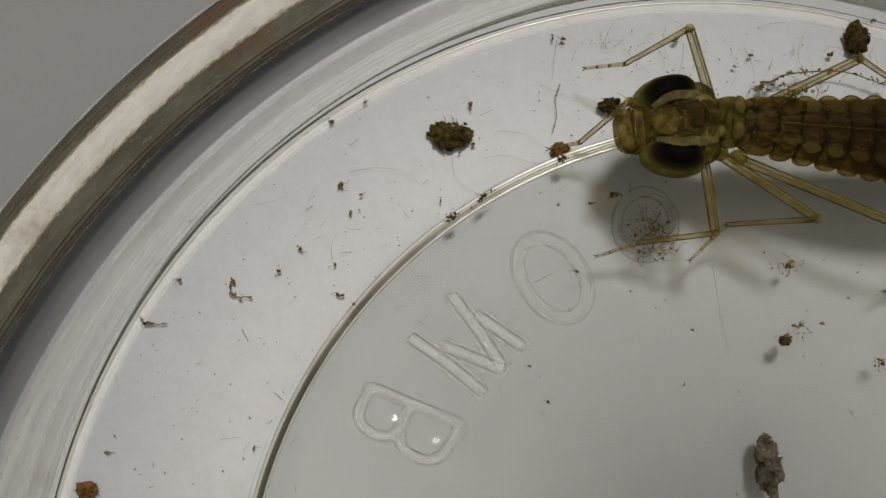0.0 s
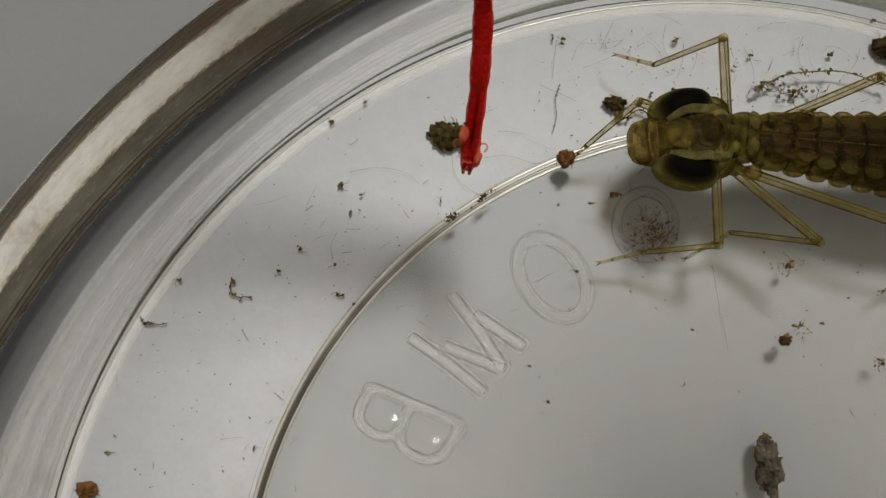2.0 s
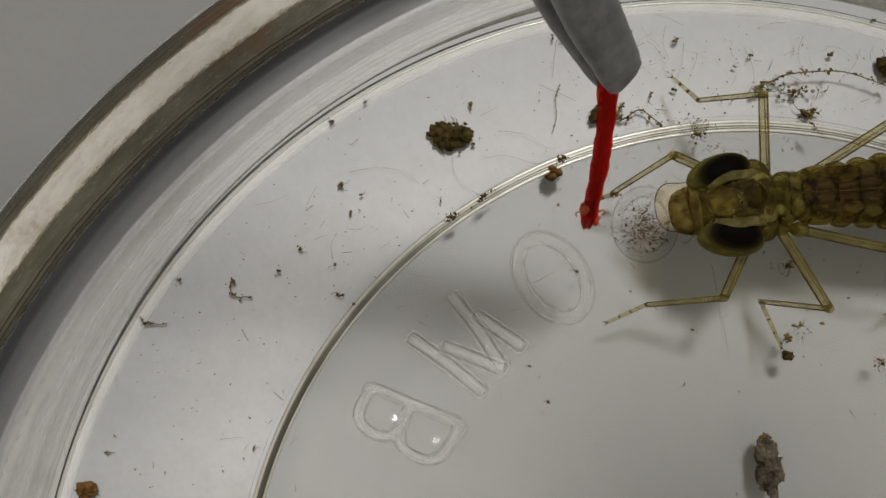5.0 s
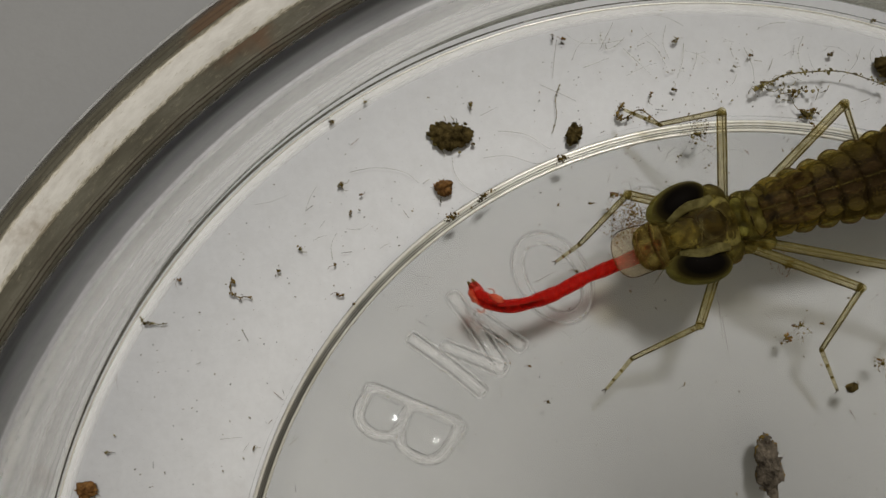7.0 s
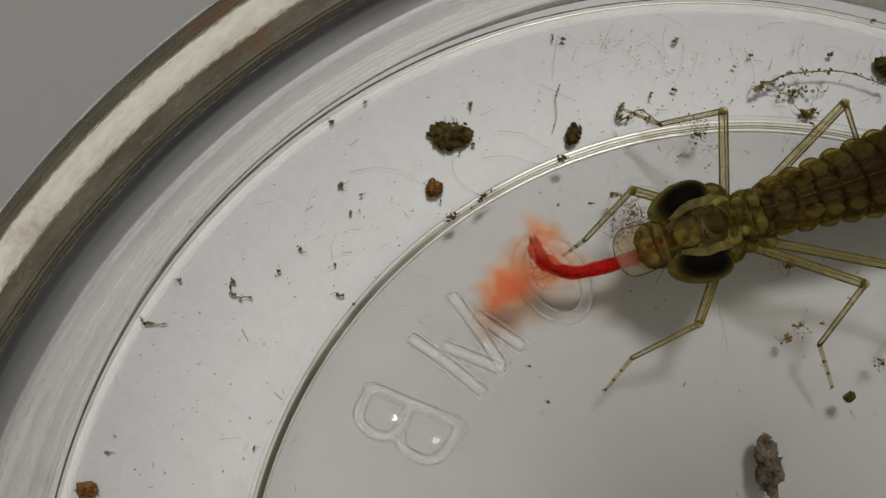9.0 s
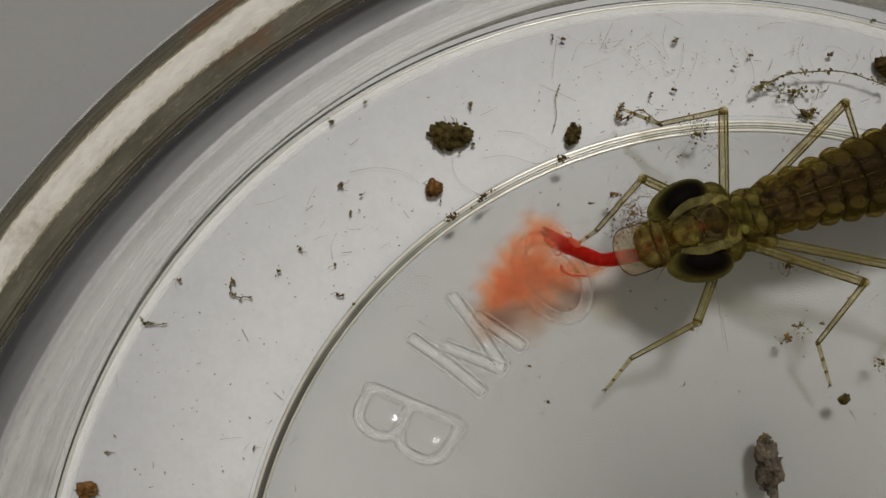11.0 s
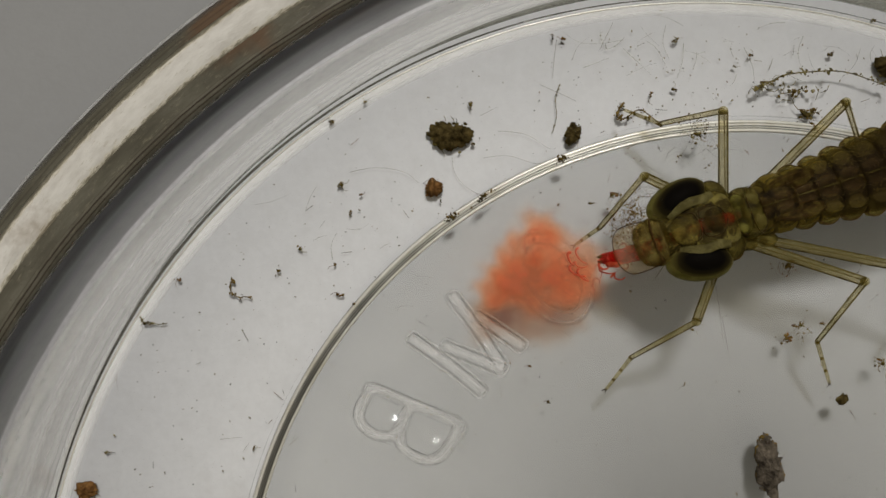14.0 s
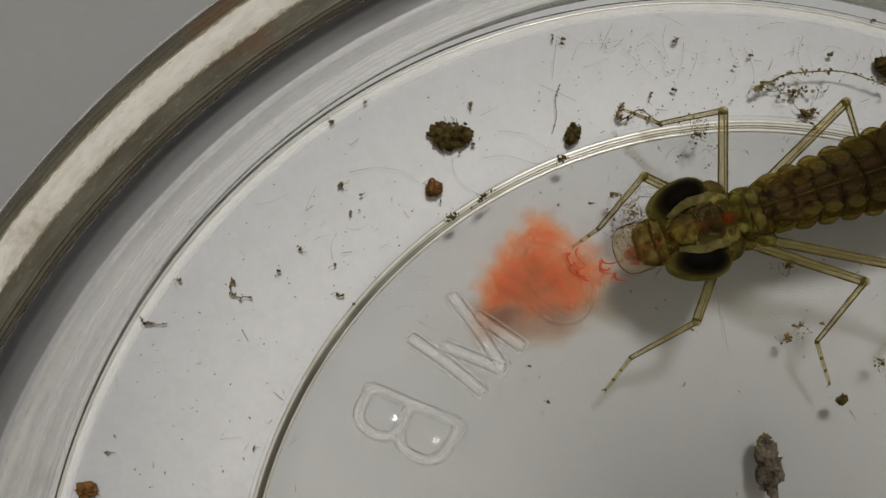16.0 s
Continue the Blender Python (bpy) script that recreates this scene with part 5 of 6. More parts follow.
# darker strands that trail from the chewed end
for k in range(9):
    n = random.randrange(6, 9)
    turn0, reach = random.uniform(0, 6.28), random.uniform(0.25, 0.55)
    bend = [(reach * (j / n - 0.5) * 2 + 0.10 * math.sin(turn0 + 1.1 * j), 0.16 * math.sin(turn0 + 0.8 * j), 0.03 * j) for j in range(n)]
    w = part("blood_strand", tube(smooth_line(bend, 3), random.uniform(0.04, 0.08), 8, 0.4), GILL, blood)
    end = Vector((random.uniform(5.5, 7.7), random.gauss(-0.9, 0.28), 1.7 + random.uniform(-0.2, 0.2)))
    WISPS.append((w, random.randrange(1, 3), random.uniform(10.6, 13.2), end, random.gauss(25, 35)))

# ---- tweezers ----
tweezers = tagged(new("tweezers"), "grey steel tweezers holding the worm above the water", "tweezers")
for s in (1, -1):
    blade = part("blade", loft([(0.0, 0.45, 0.10, 0), (0.2, 0.66, 0.2, 0), (0.7, 0.74, 0.28, 0), (3.0, 0.86, 0.35, 0.1), (8.0, 0.72, 0.38, 0.5), (20.0, 0.5, 0.34, 1.2), (40.0, 0.45, 0.34, 1.8), (70.0, 0.6, 0.4, 1.0)], 16, 0, 0.7), STEEL, tweezers)
    blade.matrix_basis = Matrix.Translation((0, 0, 0.32 * MM * s)) @ (Matrix.Identity(4) if s > 0 else Matrix.Rotation(math.pi, 4, "X"))

# ---- crumbs on the dish floor ----
def cluster(spread_x, spread_y, high, count, size, seed, threads=3):
    """Many specks and threads matted together."""
    rnd = random.Random(seed)
    bits = []
    for i in range(count):
        x, y = rnd.gauss(0, spread_x * 0.45), rnd.gauss(0, spread_y * 0.45)
        z = high * rnd.random()
        r = size * rnd.uniform(0.4, 1.2)
        if i % threads:
            b = crumb(r, r * rnd.uniform(0.5, 1), r * 0.7, seed + i, 0.5, 1)
            b.transform(Matrix.Translation((x, y, z)) @ Matrix.Rotation(rnd.uniform(0, 6), 4, "Z"))
            for f in b.faces:
                f.material_index = i % 2
        else:
            a, n = rnd.uniform(0, 6.28), rnd.uniform(2, 4.5) * size
            p = Vector((x, y, z + size))
            bend = Vector((math.cos(a + 0.8), math.sin(a + 0.8), 0)) * n
            b = tube([p, p + Vector((math.cos(a), math.sin(a), 0)) * n, p + Vector((math.cos(a), math.sin(a), 0)) * n + bend * 0.7], size * 0.16, 5)
        bits.append(b)
    return merged(*bits)


def crumb_thing(name, at, rx, ry, rz, seed, mat, label, turn=0, rough=0.35, level=3):
    bm = flake(rx, ry, rz, seed) if level > 3 else cluster(rx, ry, 0.08, 8 + int(120 * (rx * ry)), 0.04 + 0.24 * min(rx, ry), seed, 99)
    ob = mesh_object(name, bm, (mat, {CRUST: ALGAE, DEBRIS: CRUST}.get(mat, DEBRIS)))
    place(ob, at[0], at[1], at[2], 0, 0, turn)
    return tagged(sink(ob), label, "debris", "crumbs in the dish")


crumb_thing("crumb", (0.44, 5.10, 0.00), 0.92, 0.68, 0.4, 3, CRUST, "dark brown ragged crumb on the dish floor", 0, 0.22, 5)
crumb_thing("bark_flake", (14.78, -9.85, 0.00), 0.58, 1.32, 0.34, 5, GREYBARK, "long grey-brown flake on the dish floor", 8, 0.3, 5)
crumb_thing("crumb", (-16.21, -10.99, 0.00), 0.48, 0.42, 0.3, 8, RUST, "square rust-brown crumb beside the glass wall", 0, 0.35, 4)
rolling_a = crumb_thing("crumb", (5.39, 4.47, 0.30), 0.42, 0.36, 0.34, 12, RUST, "rust-brown rolling crumb in the dish", 0, 0.28, 4)
rolling_b = crumb_thing("crumb", (7.56, 6.56, 0.30), 0.52, 0.38, 0.34, 14, CRUST, "dark ragged crumb pushed about by the nymph", 0, 0.4, 4)
rolling_c = crumb_thing("crumb", (18.91, 9.60, 0.30), 0.55, 0.75, 0.5, 16, CRUST, "dark brown crumb dragged by the hind leg", 0, 0.4, 4)
foot_clump = crumb_thing("crumb", (18.45, -6.25, 0.20), 0.30, 0.20, 0.2, 18, CRUST, "ragged brown clump beside the nymph's foot", 0, 0.6, 4)



def speck(x, y, long, wide, turn, seed, mat):
    words = {DEBRIS: "dark brown", ALGAE: "olive green", RUST: "rust brown"}[mat]
    crumb_thing("crumb", (x, y, 0.015), long, wide, min(long, wide) * 0.5, seed, mat, "tiny %s crumb on the dish floor" % words, turn)


speck(-5.07, 5.77, 0.14, 0.10, 20, 30, DEBRIS)
speck(-3.55, 6.67, 0.09, 0.06, 60, 31, ALGAE)
speck(1.26, 6.54, 0.22, 0.06, 95, 32, RUST)
speck(-4.61, 2.91, 0.20, 0.05, 80, 33, DEBRIS)
speck(-4.20, 1.65, 0.14, 0.09, -30, 34, ALGAE)
speck(-4.92, -0.67, 0.09, 0.06, 90, 35, RUST)
speck(-7.46, -1.00, 0.09, 0.05, 0, 36, DEBRIS)
speck(-6.49, 0.03, 0.17, 0.05, 70, 37, ALGAE)
speck(-12.02, -1.39, 0.17, 0.10, 0, 38, RUST)
speck(-13.43, -3.37, 0.24, 0.11, -15, 39, DEBRIS)
speck(-15.29, -9.24, 0.11, 0.09, 0, 40, ALGAE)
speck(-4.68, -2.08, 0.19, 0.12, -40, 41, RUST)
speck(-4.07, -2.50, 0.17, 0.09, 40, 42, DEBRIS)
speck(-8.60, -9.03, 0.20, 0.05, 75, 43, ALGAE)
speck(5.43, 9.55, 0.19, 0.12, 50, 44, RUST)
speck(4.99, 9.65, 0.17, 0.05, 95, 45, DEBRIS)
speck(10.58, 9.42, 0.17, 0.07, 30, 46, ALGAE)
speck(13.92, 8.83, 0.10, 0.06, 60, 47, RUST)
speck(17.53, 8.83, 0.13, 0.07, 10, 48, DEBRIS)
speck(19.53, 10.37, 0.14, 0.10, 0, 49, ALGAE)
speck(9.42, 7.03, 0.20, 0.07, 80, 50, RUST)
speck(10.53, 7.23, 0.13, 0.10, 0, 51, DEBRIS)
speck(13.20, 8.31, 0.09, 0.06, 0, 52, ALGAE)
speck(5.25, 2.03, 0.09, 0.07, 0, 53, RUST)
speck(6.72, 2.08, 0.10, 0.06, 0, 54, DEBRIS)
speck(11.35, -3.68, 0.17, 0.05, -15, 55, ALGAE)
speck(15.98, -3.50, 0.10, 0.06, 10, 56, ALGAE)
speck(16.63, 6.13, 0.36, 0.22, 10, 57, ALGAE)
speck(16.75, 5.64, 0.20, 0.11, -30, 58, ALGAE)
speck(17.14, -3.37, 0.08, 0.05, 30, 59, RUST)
speck(4.79, -6.97, 0.08, 0.05, 0, 60, DEBRIS)
speck(10.96, -6.15, 0.10, 0.04, 80, 61, ALGAE)
speck(3.94, -5.33, 0.07, 0.05, 0, 62, RUST)
speck(-0.10, 2.21, 0.12, 0.03, 85, 63, DEBRIS)
speck(10.19, 1.18, 0.15, 0.09, 0, 64, ALGAE)
speck(19.87, -5.12, 0.22, 0.17, 60, 65, RUST)
speck(15.73, -0.75, 0.27, 0.19, 20, 66, ALGAE)
speck(-12.59, 2.19, 0.11, 0.09, 0, 67, ALGAE)
speck(7.75, 2.47, 0.21, 0.17, 0, 68, RUST)
speck(6.07, -1.00, 0.13, 0.07, 40, 69, DEBRIS)
speck(11.63, 5.17, 0.2, 0.16, 20, 80, DEBRIS)
speck(16.57, 6.12, 0.34, 0.2, 10, 81, DEBRIS)
speck(16.88, 5.48, 0.2, 0.14, 0, 82, RUST)
speck(15.65, -4.09, 0.3, 0.22, 30, 83, RUST)
speck(16.24, -3.45, 0.14, 0.1, 60, 84, ALGAE)
speck(17.27, -3.37, 0.12, 0.06, 10, 85, ALGAE)
speck(17.65, 8.83, 0.12, 0.08, 50, 86, DEBRIS)
speck(14.05, 8.83, 0.1, 0.06, 0, 87, DEBRIS)
speck(7.82, 2.47, 0.2, 0.14, 20, 88, ALGAE)
speck(10.58, 9.5, 0.22, 0.08, 40, 89, ALGAE)
speck(1.24, 6.59, 0.08, 0.2, 0, 90, ALGAE)
speck(-4.63, 2.91, 0.12, 0.1, 30, 91, ALGAE)
speck(-6.49, 0.03, 0.1, 0.08, 30, 92, ALGAE)
speck(-3.71, 2.47, 0.08, 0.06, 0, 93, RUST)
speck(15.98, -3.5, 0.1, 0.07, 0, 94, RUST)


def strand(points, radius, seed, lumps):
    """A bent algal thread with lumps along it."""
    rnd = random.Random(seed)
    line = smooth_line(points, 8)
    bits = [tube(line, radius * 0.75, 6, 0.6)]
    for i in range(lumps * 6):
        p = line[int(len(line) * rnd.random() ** 1.5)]
        r = radius * rnd.choice((0.3, 0.4, 0.5, 0.7, 1.1))
        b = crumb(r * rnd.uniform(1, 2.2), r, r * 0.7, seed + i, 0.6, 2)
        b.transform(Matrix.Rotation(rnd.uniform(0, 3.1), 4, "Z"))
        b.transform(Matrix.Translation(p + Vector((rnd.gauss(0, radius * 1.5), rnd.gauss(0, radius * 1.5), 0))))
        bits.append(b)
    return merged(*bits)


def put(name, bm, mat, label, at=(0, 0, 0), category="debris"):
    return tagged(sink(place(mesh_object(name, bm, (mat, DEBRIS if mat is not DEBRIS else ALGAE)), *at)), label, category, "crumbs in the dish")


put("algae_strand", strand([(13.99, 7.13, 0.50), (14.62, 7.46, 0.50), (15.38, 7.82, 0.50), (16.65, 7.97, 0.50), (17.92, 7.97, 0.50), (18.94, 7.69, 0.50), (20.08, 7.26, 0.50)], 0.05, 3, 18), ALGAE, "arched olive-green algae strand with lumps")
put("algae_strand", strand([(8.10, 6.56, 0.15), (7.89, 6.05, 0.15), (8.23, 5.92, 0.15), (8.87, 6.31, 0.15), (9.38, 6.05, 0.15), (9.89, 5.61, 0.15)], 0.052, 5, 12), DEBRIS, "curled brownish algae strand on the dish floor")
put("algae_strand", strand([(5.29, 7.47, 0.10), (5.11, 6.83, 0.10), (5.16, 6.06, 0.10), (4.98, 5.29, 0.10)], 0.02, 6, 9), ALGAE, "thin broken algae strand on the dish floor")
put("algae_strand", strand([(-9.55, -1.36, 0.08), (-9.68, -1.72, 0.08), (-9.55, -2.03, 0.08), (-9.24, -2.21, 0.08), (-8.99, -2.16, 0.08), (-8.65, -2.29, 0.08)], 0.034, 7, 8), DEBRIS, "dark curled strand with crumbs on it")
put("algae_strand", strand([(-13.72, -3.16, 0.05), (-13.57, -3.37, 0.05), (-13.26, -3.34, 0.05), (-12.95, -3.44, 0.05), (-12.54, -3.37, 0.05)], 0.026, 8, 7), ALGAE, "thin olive strand near the glass wall")
put("tuft", cluster(1.3, 0.5, 0.3, 34, 0.10, 40), ALGAE, "sparse olive tuft of fine threads", (15.85, 7.10, 0.02))
put("tuft", cluster(0.9, 0.5, 0.25, 40, 0.05, 60), ALGAE, "sparse olive tuft of fine threads", (11.34, 5.63, 0.02))
put("tuft", cluster(0.5, 0.5, 0.2, 30, 0.05, 70), DEBRIS, "small dark tuft of fine threads", (11.65, 5.22, 0.02))
put("tuft", cluster(0.8, 0.45, 0.2, 34, 0.05, 75), RUST, "loose rusty tuft of threads", (15.72, -0.87, 0.02))
put("tuft", cluster(0.7, 0.5, 0.2, 30, 0.045, 85), DEBRIS, "small dark tuft of fine threads", (16.23, -3.70, 0.02))
put("tuft", cluster(0.5, 0.7, 0.2, 26, 0.05, 90), ALGAE, "olive tuft of fine threads", (19.96, -5.12, 0.02))
put("tuft", cluster(0.5, 0.3, 0.15, 16, 0.10, 120), ALGAE, "olive tuft of fine threads", (14.69, 7.49, 0.02))
put("tuft", cluster(0.3, 0.25, 0.15, 12, 0.09, 130), DEBRIS, "dark speck with threads beside the glass ring", (11.50, 5.11, 0.10))
put("tuft", cluster(0.35, 0.25, 0.15, 12, 0.10, 140), DEBRIS, "dark speck with threads beside the algae strand", (16.49, 6.12, 0.02))
loose_tuft = put("tuft", cluster(1.15, 1.3, 0.5, 420, 0.052, 100, 2), RUST, "loose brown tuft of rotting fibres", (9.54, 0.54, 0.02))
def hair(*line):
    put("hair", tube(smooth_line(line, 5), 0.008, 5, 0.7), HAIR, "fine pale brown hair lying on the dish floor", category="hair")


hair((0.41, 4.19, 0.05), (0.57, 3.37, 0.05), (1.18, 2.72, 0.05), (2.00, 2.39, 0.05))
hair((1.83, 4.14, 0.04), (2.98, 4.24, 0.04), (4.27, 3.88, 0.04), (5.17, 4.14, 0.04))
hair((12.29, -0.95, 0.04), (12.55, -2.55, 0.04), (12.75, -4.22, 0.04))
hair((0.23, -0.28, 0.04), (0.36, -0.54, 0.04), (0.49, -0.80, 0.04))
hair((-1.26, -1.21, 0.04), (-0.69, -1.29, 0.04))
hair((4.27, -1.52, 0.04), (4.83, -1.13, 0.04))
hair((-1.26, -3.19, 0.04), (-0.62, -3.57, 0.04))
hair((2.47, 5.37, 0.04), (3.75, 5.22, 0.04), (4.78, 4.60, 0.04), (5.17, 4.60, 0.04))
hair((-4.22, 3.50, 0.04), (-3.06, 3.70, 0.04), (-1.77, 3.50, 0.04), (-1.08, 2.98, 0.04))
hair((6.32, -3.83, 0.04), (6.71, -3.52, 0.04))
hair((5.55, -4.34, 0.04), (5.86, -4.01, 0.04))
hair((-14.89, -5.63, 0.04), (-14.81, -6.40, 0.04))
hair((-10.13, -8.66, 0.04), (-9.15, -8.56, 0.04))
hair((-9.10, -9.23, 0.04), (-8.84, -8.84, 0.04))
hair((12.70, -3.06, 0.04), (12.88, -4.09, 0.04), (13.06, -5.06, 0.04))
hair((1.70, 6.07, 0.04), (2.47, 6.45, 0.04))
hair((-2.42, 0.28, 0.04), (-2.88, 0.03, 0.04))
hair((7.10, 9.02, 0.04), (7.74, 10.31, 0.04))
hair((4.40, 7.48, 0.04), (5.55, 6.97, 0.04), (6.07, 6.71, 0.04))
hair((5.17, 9.54, 0.04), (5.04, 8.51, 0.04), (4.99, 7.74, 0.04))
hair((-2.16, -2.67, 0.04), (-1.59, -2.55, 0.04))
hair((9.80, 9.02, 0.04), (10.18, 8.25, 0.04))
hair((-7.30, -6.40, 0.04), (-7.22, -6.66, 0.04))
hair((4.14, -1.52, 0.04), (5.17, -1.00, 0.04))


def film_threads(x, y, spread_x, spread_y, count, seed):
    """Faint green threads of algae, drifting about one spot."""
    rnd = random.Random(seed)
    bits = []
    for i in range(count):
        p = Vector((rnd.gauss(x, spread_x * 0.5), rnd.gauss(y, spread_y * 0.5), 0.05))
        a, n = rnd.uniform(0, 6.28), rnd.uniform(0.2, 0.9)
        way, side = Vector((math.cos(a), math.sin(a), 0)) * n, Vector((-math.sin(a), math.cos(a), 0)) * n * rnd.uniform(-0.3, 0.3)
        bits.append(tube(smooth_line([p - way, p + side, p + way], 4), rnd.uniform(0.007, 0.016), 5, 0.4))
        if i % 2:
            r = rnd.uniform(0.02, 0.06)
            b = crumb(r, r * 0.7, r * 0.5, seed + i, 0.5, 1)
            b.transform(Matrix.Translation(p + side))
            bits.append(b)
    return merged(*bits)


put("algae_film", film_threads(9.2, 9.0, 4.2, 1.1, 22, 3), FILM, "faint film of pale green algae threads")
put("algae_film", film_threads(16.0, 8.9, 3.5, 1.0, 12, 5), FILM, "faint film of pale green algae threads")
put("algae_film", film_threads(-5.2, 0.6, 2.4, 2.0, 6, 7), FILM, "few faint pale green threads on the floor")
put("algae_film", film_threads(12.0, 4.5, 2.6, 0.8, 12, 9), FILM, "faint film of pale green algae threads")

def ring_stain(x, y, long, turn, seed):
    bm = cluster(long, 0.16, 0.05, 40, 0.06, seed, 99)
    tagged(place(mesh_object("stain", bm, (CRUST, DEBRIS)), x, y, 0.10, 0, 0, turn), "dark brown crust of scale on the glass ring", "debris", "crumbs in the dish")


ring_stain(1.86, 2.44, 0.55, 35, 210)
ring_stain(0.42, 1.46, 0.40, 39, 220)
ring_stain(5.35, 4.13, 0.30, 22, 230)

# fine grit all over the floor
rnd = random.Random(5)
for name, count, mat, low, high in (("grit", 300, GRITDARK, 0.010, 0.030), ("grit", 520, GRITPALE, 0.013, 0.04), ("grit", 160, RUST, 0.010, 0.028)):
    bits = []
    for i in range(count):
        x, y = rnd.uniform(-20, 22), rnd.uniform(-13, 13)
        if math.hypot(x - WX, y - WY) > 29.6:
            continue
        r = rnd.uniform(low, high) * (1.5 if rnd.random() < 0.08 else 1)
        b = ball(r * rnd.uniform(1, 2.2), r, r * 0.6, (0, 0, 0), 1)
        b.transform(Matrix.Translation(settled((x, y, 0.02))) @ Matrix.Rotation(rnd.uniform(0, 3.14), 4, "Z"))
        bits.append(b)
    for i in range(count // 5 if mat is GRITPALE else 12):     # the nymph has stirred more of it together where it stands
        x, y = rnd.gauss(12.5, 3.4), rnd.gauss(5.4, 2.4)
        r = rnd.uniform(low, high)
        b = crumb(r * rnd.uniform(1.2, 2.6), r * 1.2, r * 0.7, i, 0.5, 1)
        b.transform(Matrix.Translation(settled((x, y, 0.02))) @ Matrix.Rotation(rnd.uniform(0, 3.14), 4, "Z"))
        bits.append(b)
    for i in range(count // 14):
        x, y, a, n = rnd.uniform(-18, 22), rnd.uniform(-12, 13), rnd.uniform(0, 6.28), rnd.uniform(0.15, 0.6)
        if math.hypot(x - WX, y - WY) < 29.3:
            way = Vector((math.cos(a), math.sin(a), 0)) * n
            at = settled((x, y, 0.03))
            bits.append(tube([at, at + way], 0.011, 4))
    tagged(mesh_object(name, merged(*bits), mat), "fine specks of grit and fibre on the dish floor", "grit", kind="stuff")


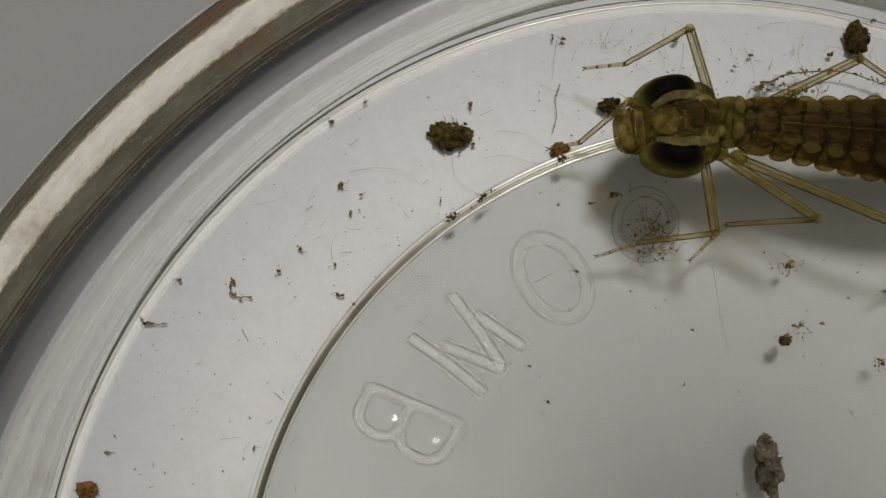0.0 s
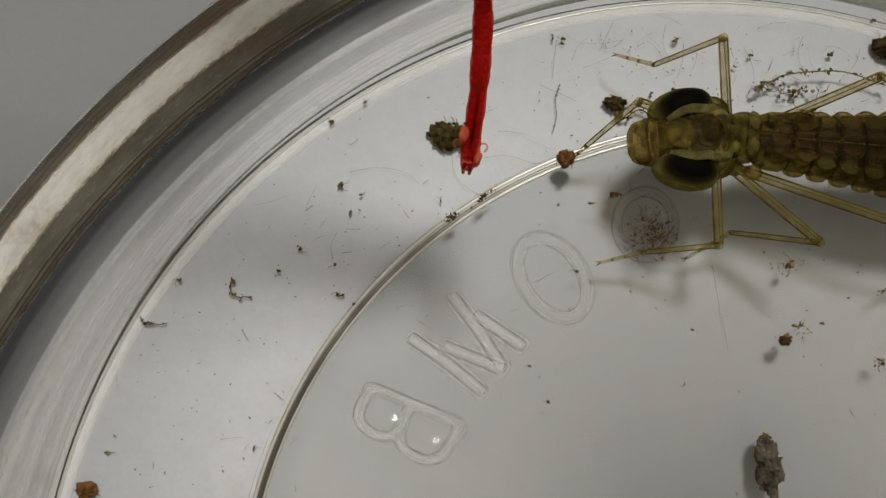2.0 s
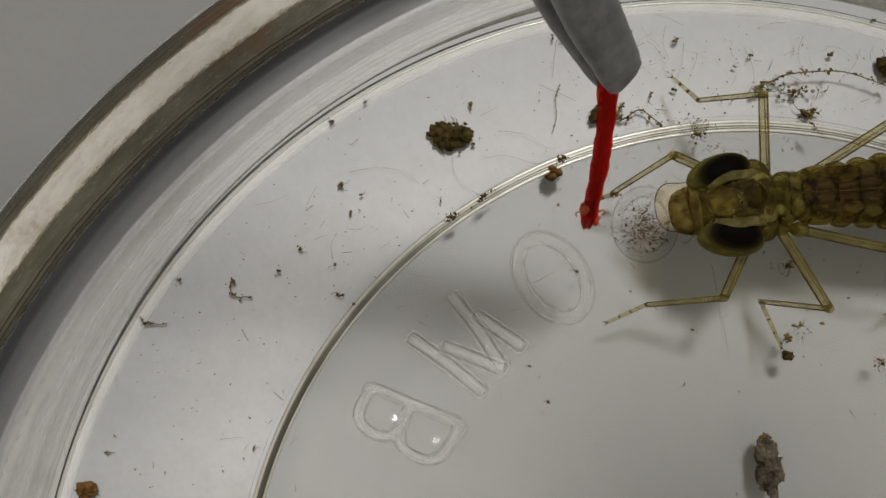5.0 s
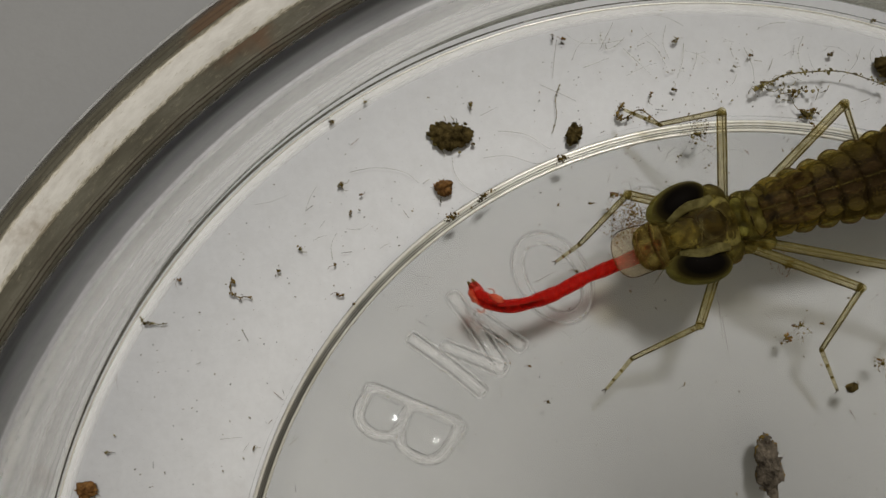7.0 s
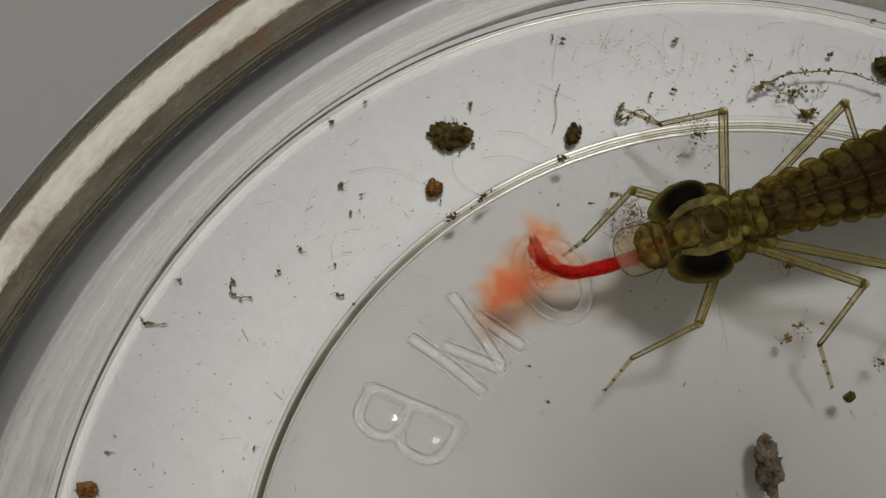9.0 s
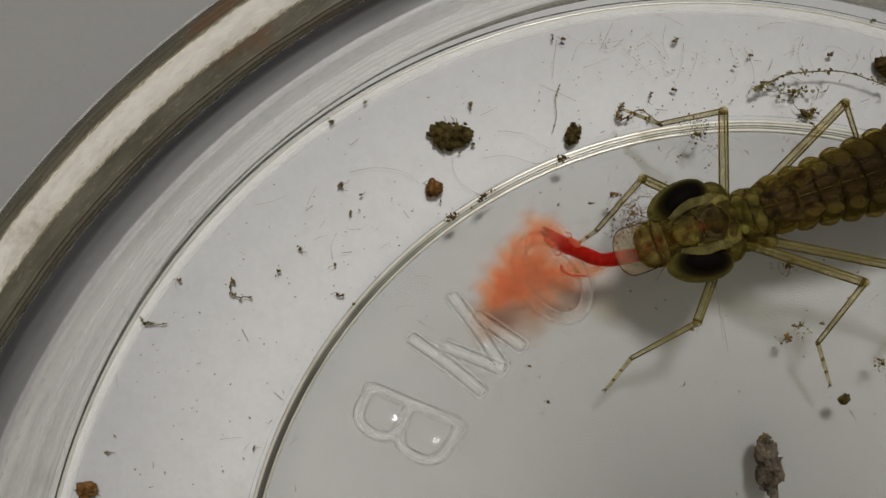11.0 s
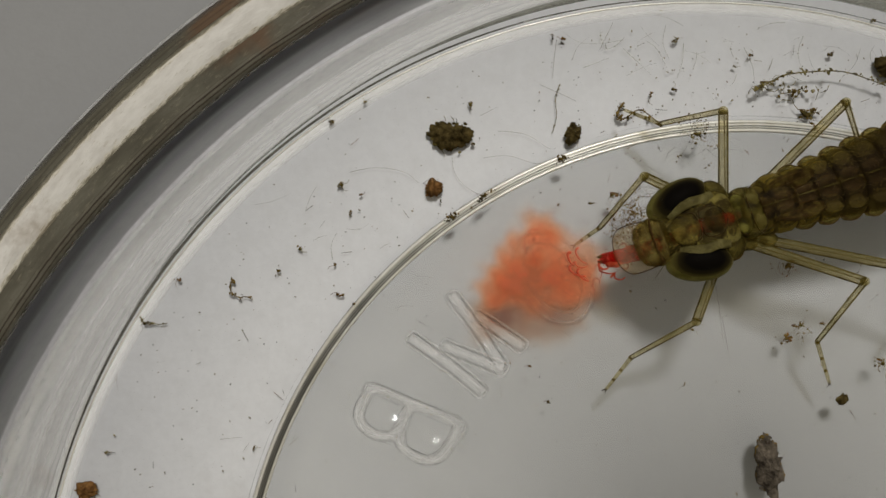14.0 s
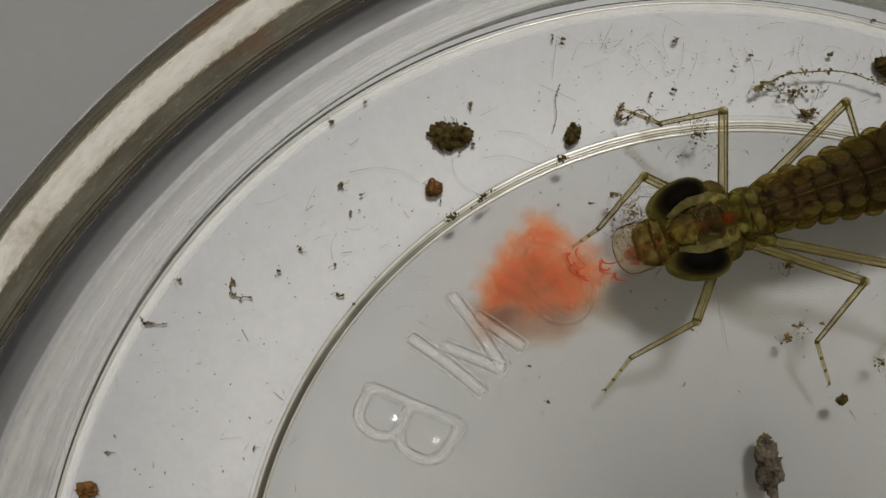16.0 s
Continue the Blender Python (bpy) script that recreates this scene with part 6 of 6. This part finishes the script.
def motions():
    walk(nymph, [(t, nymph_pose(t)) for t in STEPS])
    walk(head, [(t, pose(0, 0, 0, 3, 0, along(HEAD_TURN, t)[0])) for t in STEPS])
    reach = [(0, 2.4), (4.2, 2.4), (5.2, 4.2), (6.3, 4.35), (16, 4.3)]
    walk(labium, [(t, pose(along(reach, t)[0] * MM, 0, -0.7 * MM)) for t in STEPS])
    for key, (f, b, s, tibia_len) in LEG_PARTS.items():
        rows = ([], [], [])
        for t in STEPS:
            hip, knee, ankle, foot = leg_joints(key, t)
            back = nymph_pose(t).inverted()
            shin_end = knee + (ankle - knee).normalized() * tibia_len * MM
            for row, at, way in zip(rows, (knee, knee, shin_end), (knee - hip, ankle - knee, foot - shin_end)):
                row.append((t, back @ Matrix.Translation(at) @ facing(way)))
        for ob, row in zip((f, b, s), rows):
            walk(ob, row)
    for i, ob in enumerate(worm_rings):
        walk(ob, [(t, worm_pose(i, t)) for t in WORM_STEPS])
    lean = facing(GRIP_WAY)
    walk(tweezers, [(t, Matrix.Translation((Vector(along(HOLD, t)) + Vector((0.38, 0.2, 0))) * MM) @ lean) for t in (*WORM_STEPS[:18], 5.8, 16)])
    on_edge = Matrix.Rotation(math.pi / 2, 4, "X")
    for ob, ring, leak, end, turn in WISPS:     # a wisp leaves the worm, turns flat and spreads
        rows = [(t, worm_pose(ring, t) @ on_edge) for t in WORM_STEPS if t < leak]
        start = worm_pose(ring, max(t for t in WORM_STEPS if t < leak))
        yaw = start.to_euler().z + radians(turn % 150 - 75)
        flat = Matrix.Rotation(yaw, 4, "Z")
        half = (start @ on_edge).to_quaternion().slerp(flat.to_quaternion(), 0.5).to_matrix().to_4x4()
        a, b = start.translation, end * MM
        rows += [(leak + 0.01, start @ on_edge), (leak + 0.13, Matrix.Translation(a.lerp(b, 0.15)) @ half), (leak + 0.25, Matrix.Translation(a.lerp(b, 0.35)) @ flat),
                 (leak + 0.7, Matrix.Translation(a.lerp(b, 0.85)) @ flat), (16.0, Matrix.Translation(b) @ flat)]
        walk(ob, rows)
    walk(rolling_a, [(t, Matrix.Translation(settled((x, y, 0.05)) * MM) @ pose(0, 0, 0, 0, 0, a)) for (t, x, y, z), a in zip(
        [(0, 5.33, 4.47, 0.30), (1, 5.46, 4.47, 0.30), (2, 5.59, 4.11, 0.30), (2.5, 5.90, 3.75, 0.30), (3, 6.05, 3.68, 0.30), (3.5, 6.33, 3.22, 0.30), (4, 7.04, 3.68, 0.30), (4.2, 7.35, 3.73, 0.30), (6.3, 0.05, 2.91, 0.30), (7, 0.03, 2.78, 0.30), (7.5, -0.18, 2.78, 0.30), (8, -0.41, 2.76, 0.30), (16, -0.43, 2.76, 0.30)], (0, 5, 10, 20, 25, 40, 60, 70, 130, 150, 190, 215, 215))])
    walk(rolling_b, [(t, Matrix.Translation(settled((x, y, 0.05)) * MM) @ pose(0, 0, 0, 0, 0, a)) for (t, x, y, z), a in zip(
        [(0, 7.56, 6.51, 0.30), (1, 7.86, 6.61, 0.30), (2, 7.81, 6.59, 0.30), (2.5, 7.56, 6.56, 0.30), (4, 7.43, 6.56, 0.30), (4.2, 7.61, 6.59, 0.30), (6.3, 5.97, 5.21, 0.30), (16, 5.90, 5.21, 0.30)], (0, -20, -20, 0, 10, 15, 60, 60))])
    walk(rolling_c, [(t, Matrix.Translation(settled((x, y, 0.05)) * MM) @ pose(0, 0, 0, 0, 0, a)) for (t, x, y, z), a in zip(
        [(0, 18.73, 9.54, 0.50), (0.5, 18.48, 9.16, 0.50), (1, 18.17, 9.04, 0.50), (1.5, 20.08, 9.54, 0.50), (2, 20.21, 9.04, 0.50), (2.5, 20.33, 8.40, 0.50), (3, 20.46, 8.28, 0.50), (4, 20.46, 8.20, 0.50), (6.3, 20.33, 8.20, 0.50), (16, 20.33, 8.20, 0.50)], (0, 20, 40, 60, 60, 60, 60, 60, 60, 60))])
    walk(foot_clump, [(t, Matrix.Translation(Vector((x, y, 0.3)) * MM) @ pose(0, 0, 0, 0, 0, a)) for (t, x, y, z), a in zip(
        [(0, 15.41, -4.15, 0.20), (4.2, 15.41, -4.15, 0.20), (6.3, 17.30, -6.19, 0.20), (6.5, 17.81, -6.19, 0.20), (7, 18.45, -6.25, 0.20), (7.5, 18.58, -6.37, 0.20), (9, 18.33, -6.68, 0.20), (11.5, 18.07, -6.78, 0.20), (16, 17.99, -6.81, 0.20)], (0, 0, 0, 20, 40, 50, 50, 50, 50))])
    walk(loose_tuft, [(t, Matrix.Translation(Vector((x, y, 0.05)) * MM)) for (t, x, y, z) in [(0, 9.50, 0.54, 0.20), (4.2, 9.37, 0.79, 0.20), (6.3, 8.55, 1.25, 0.20), (16, 8.55, 1.25, 0.20)]])


motions()
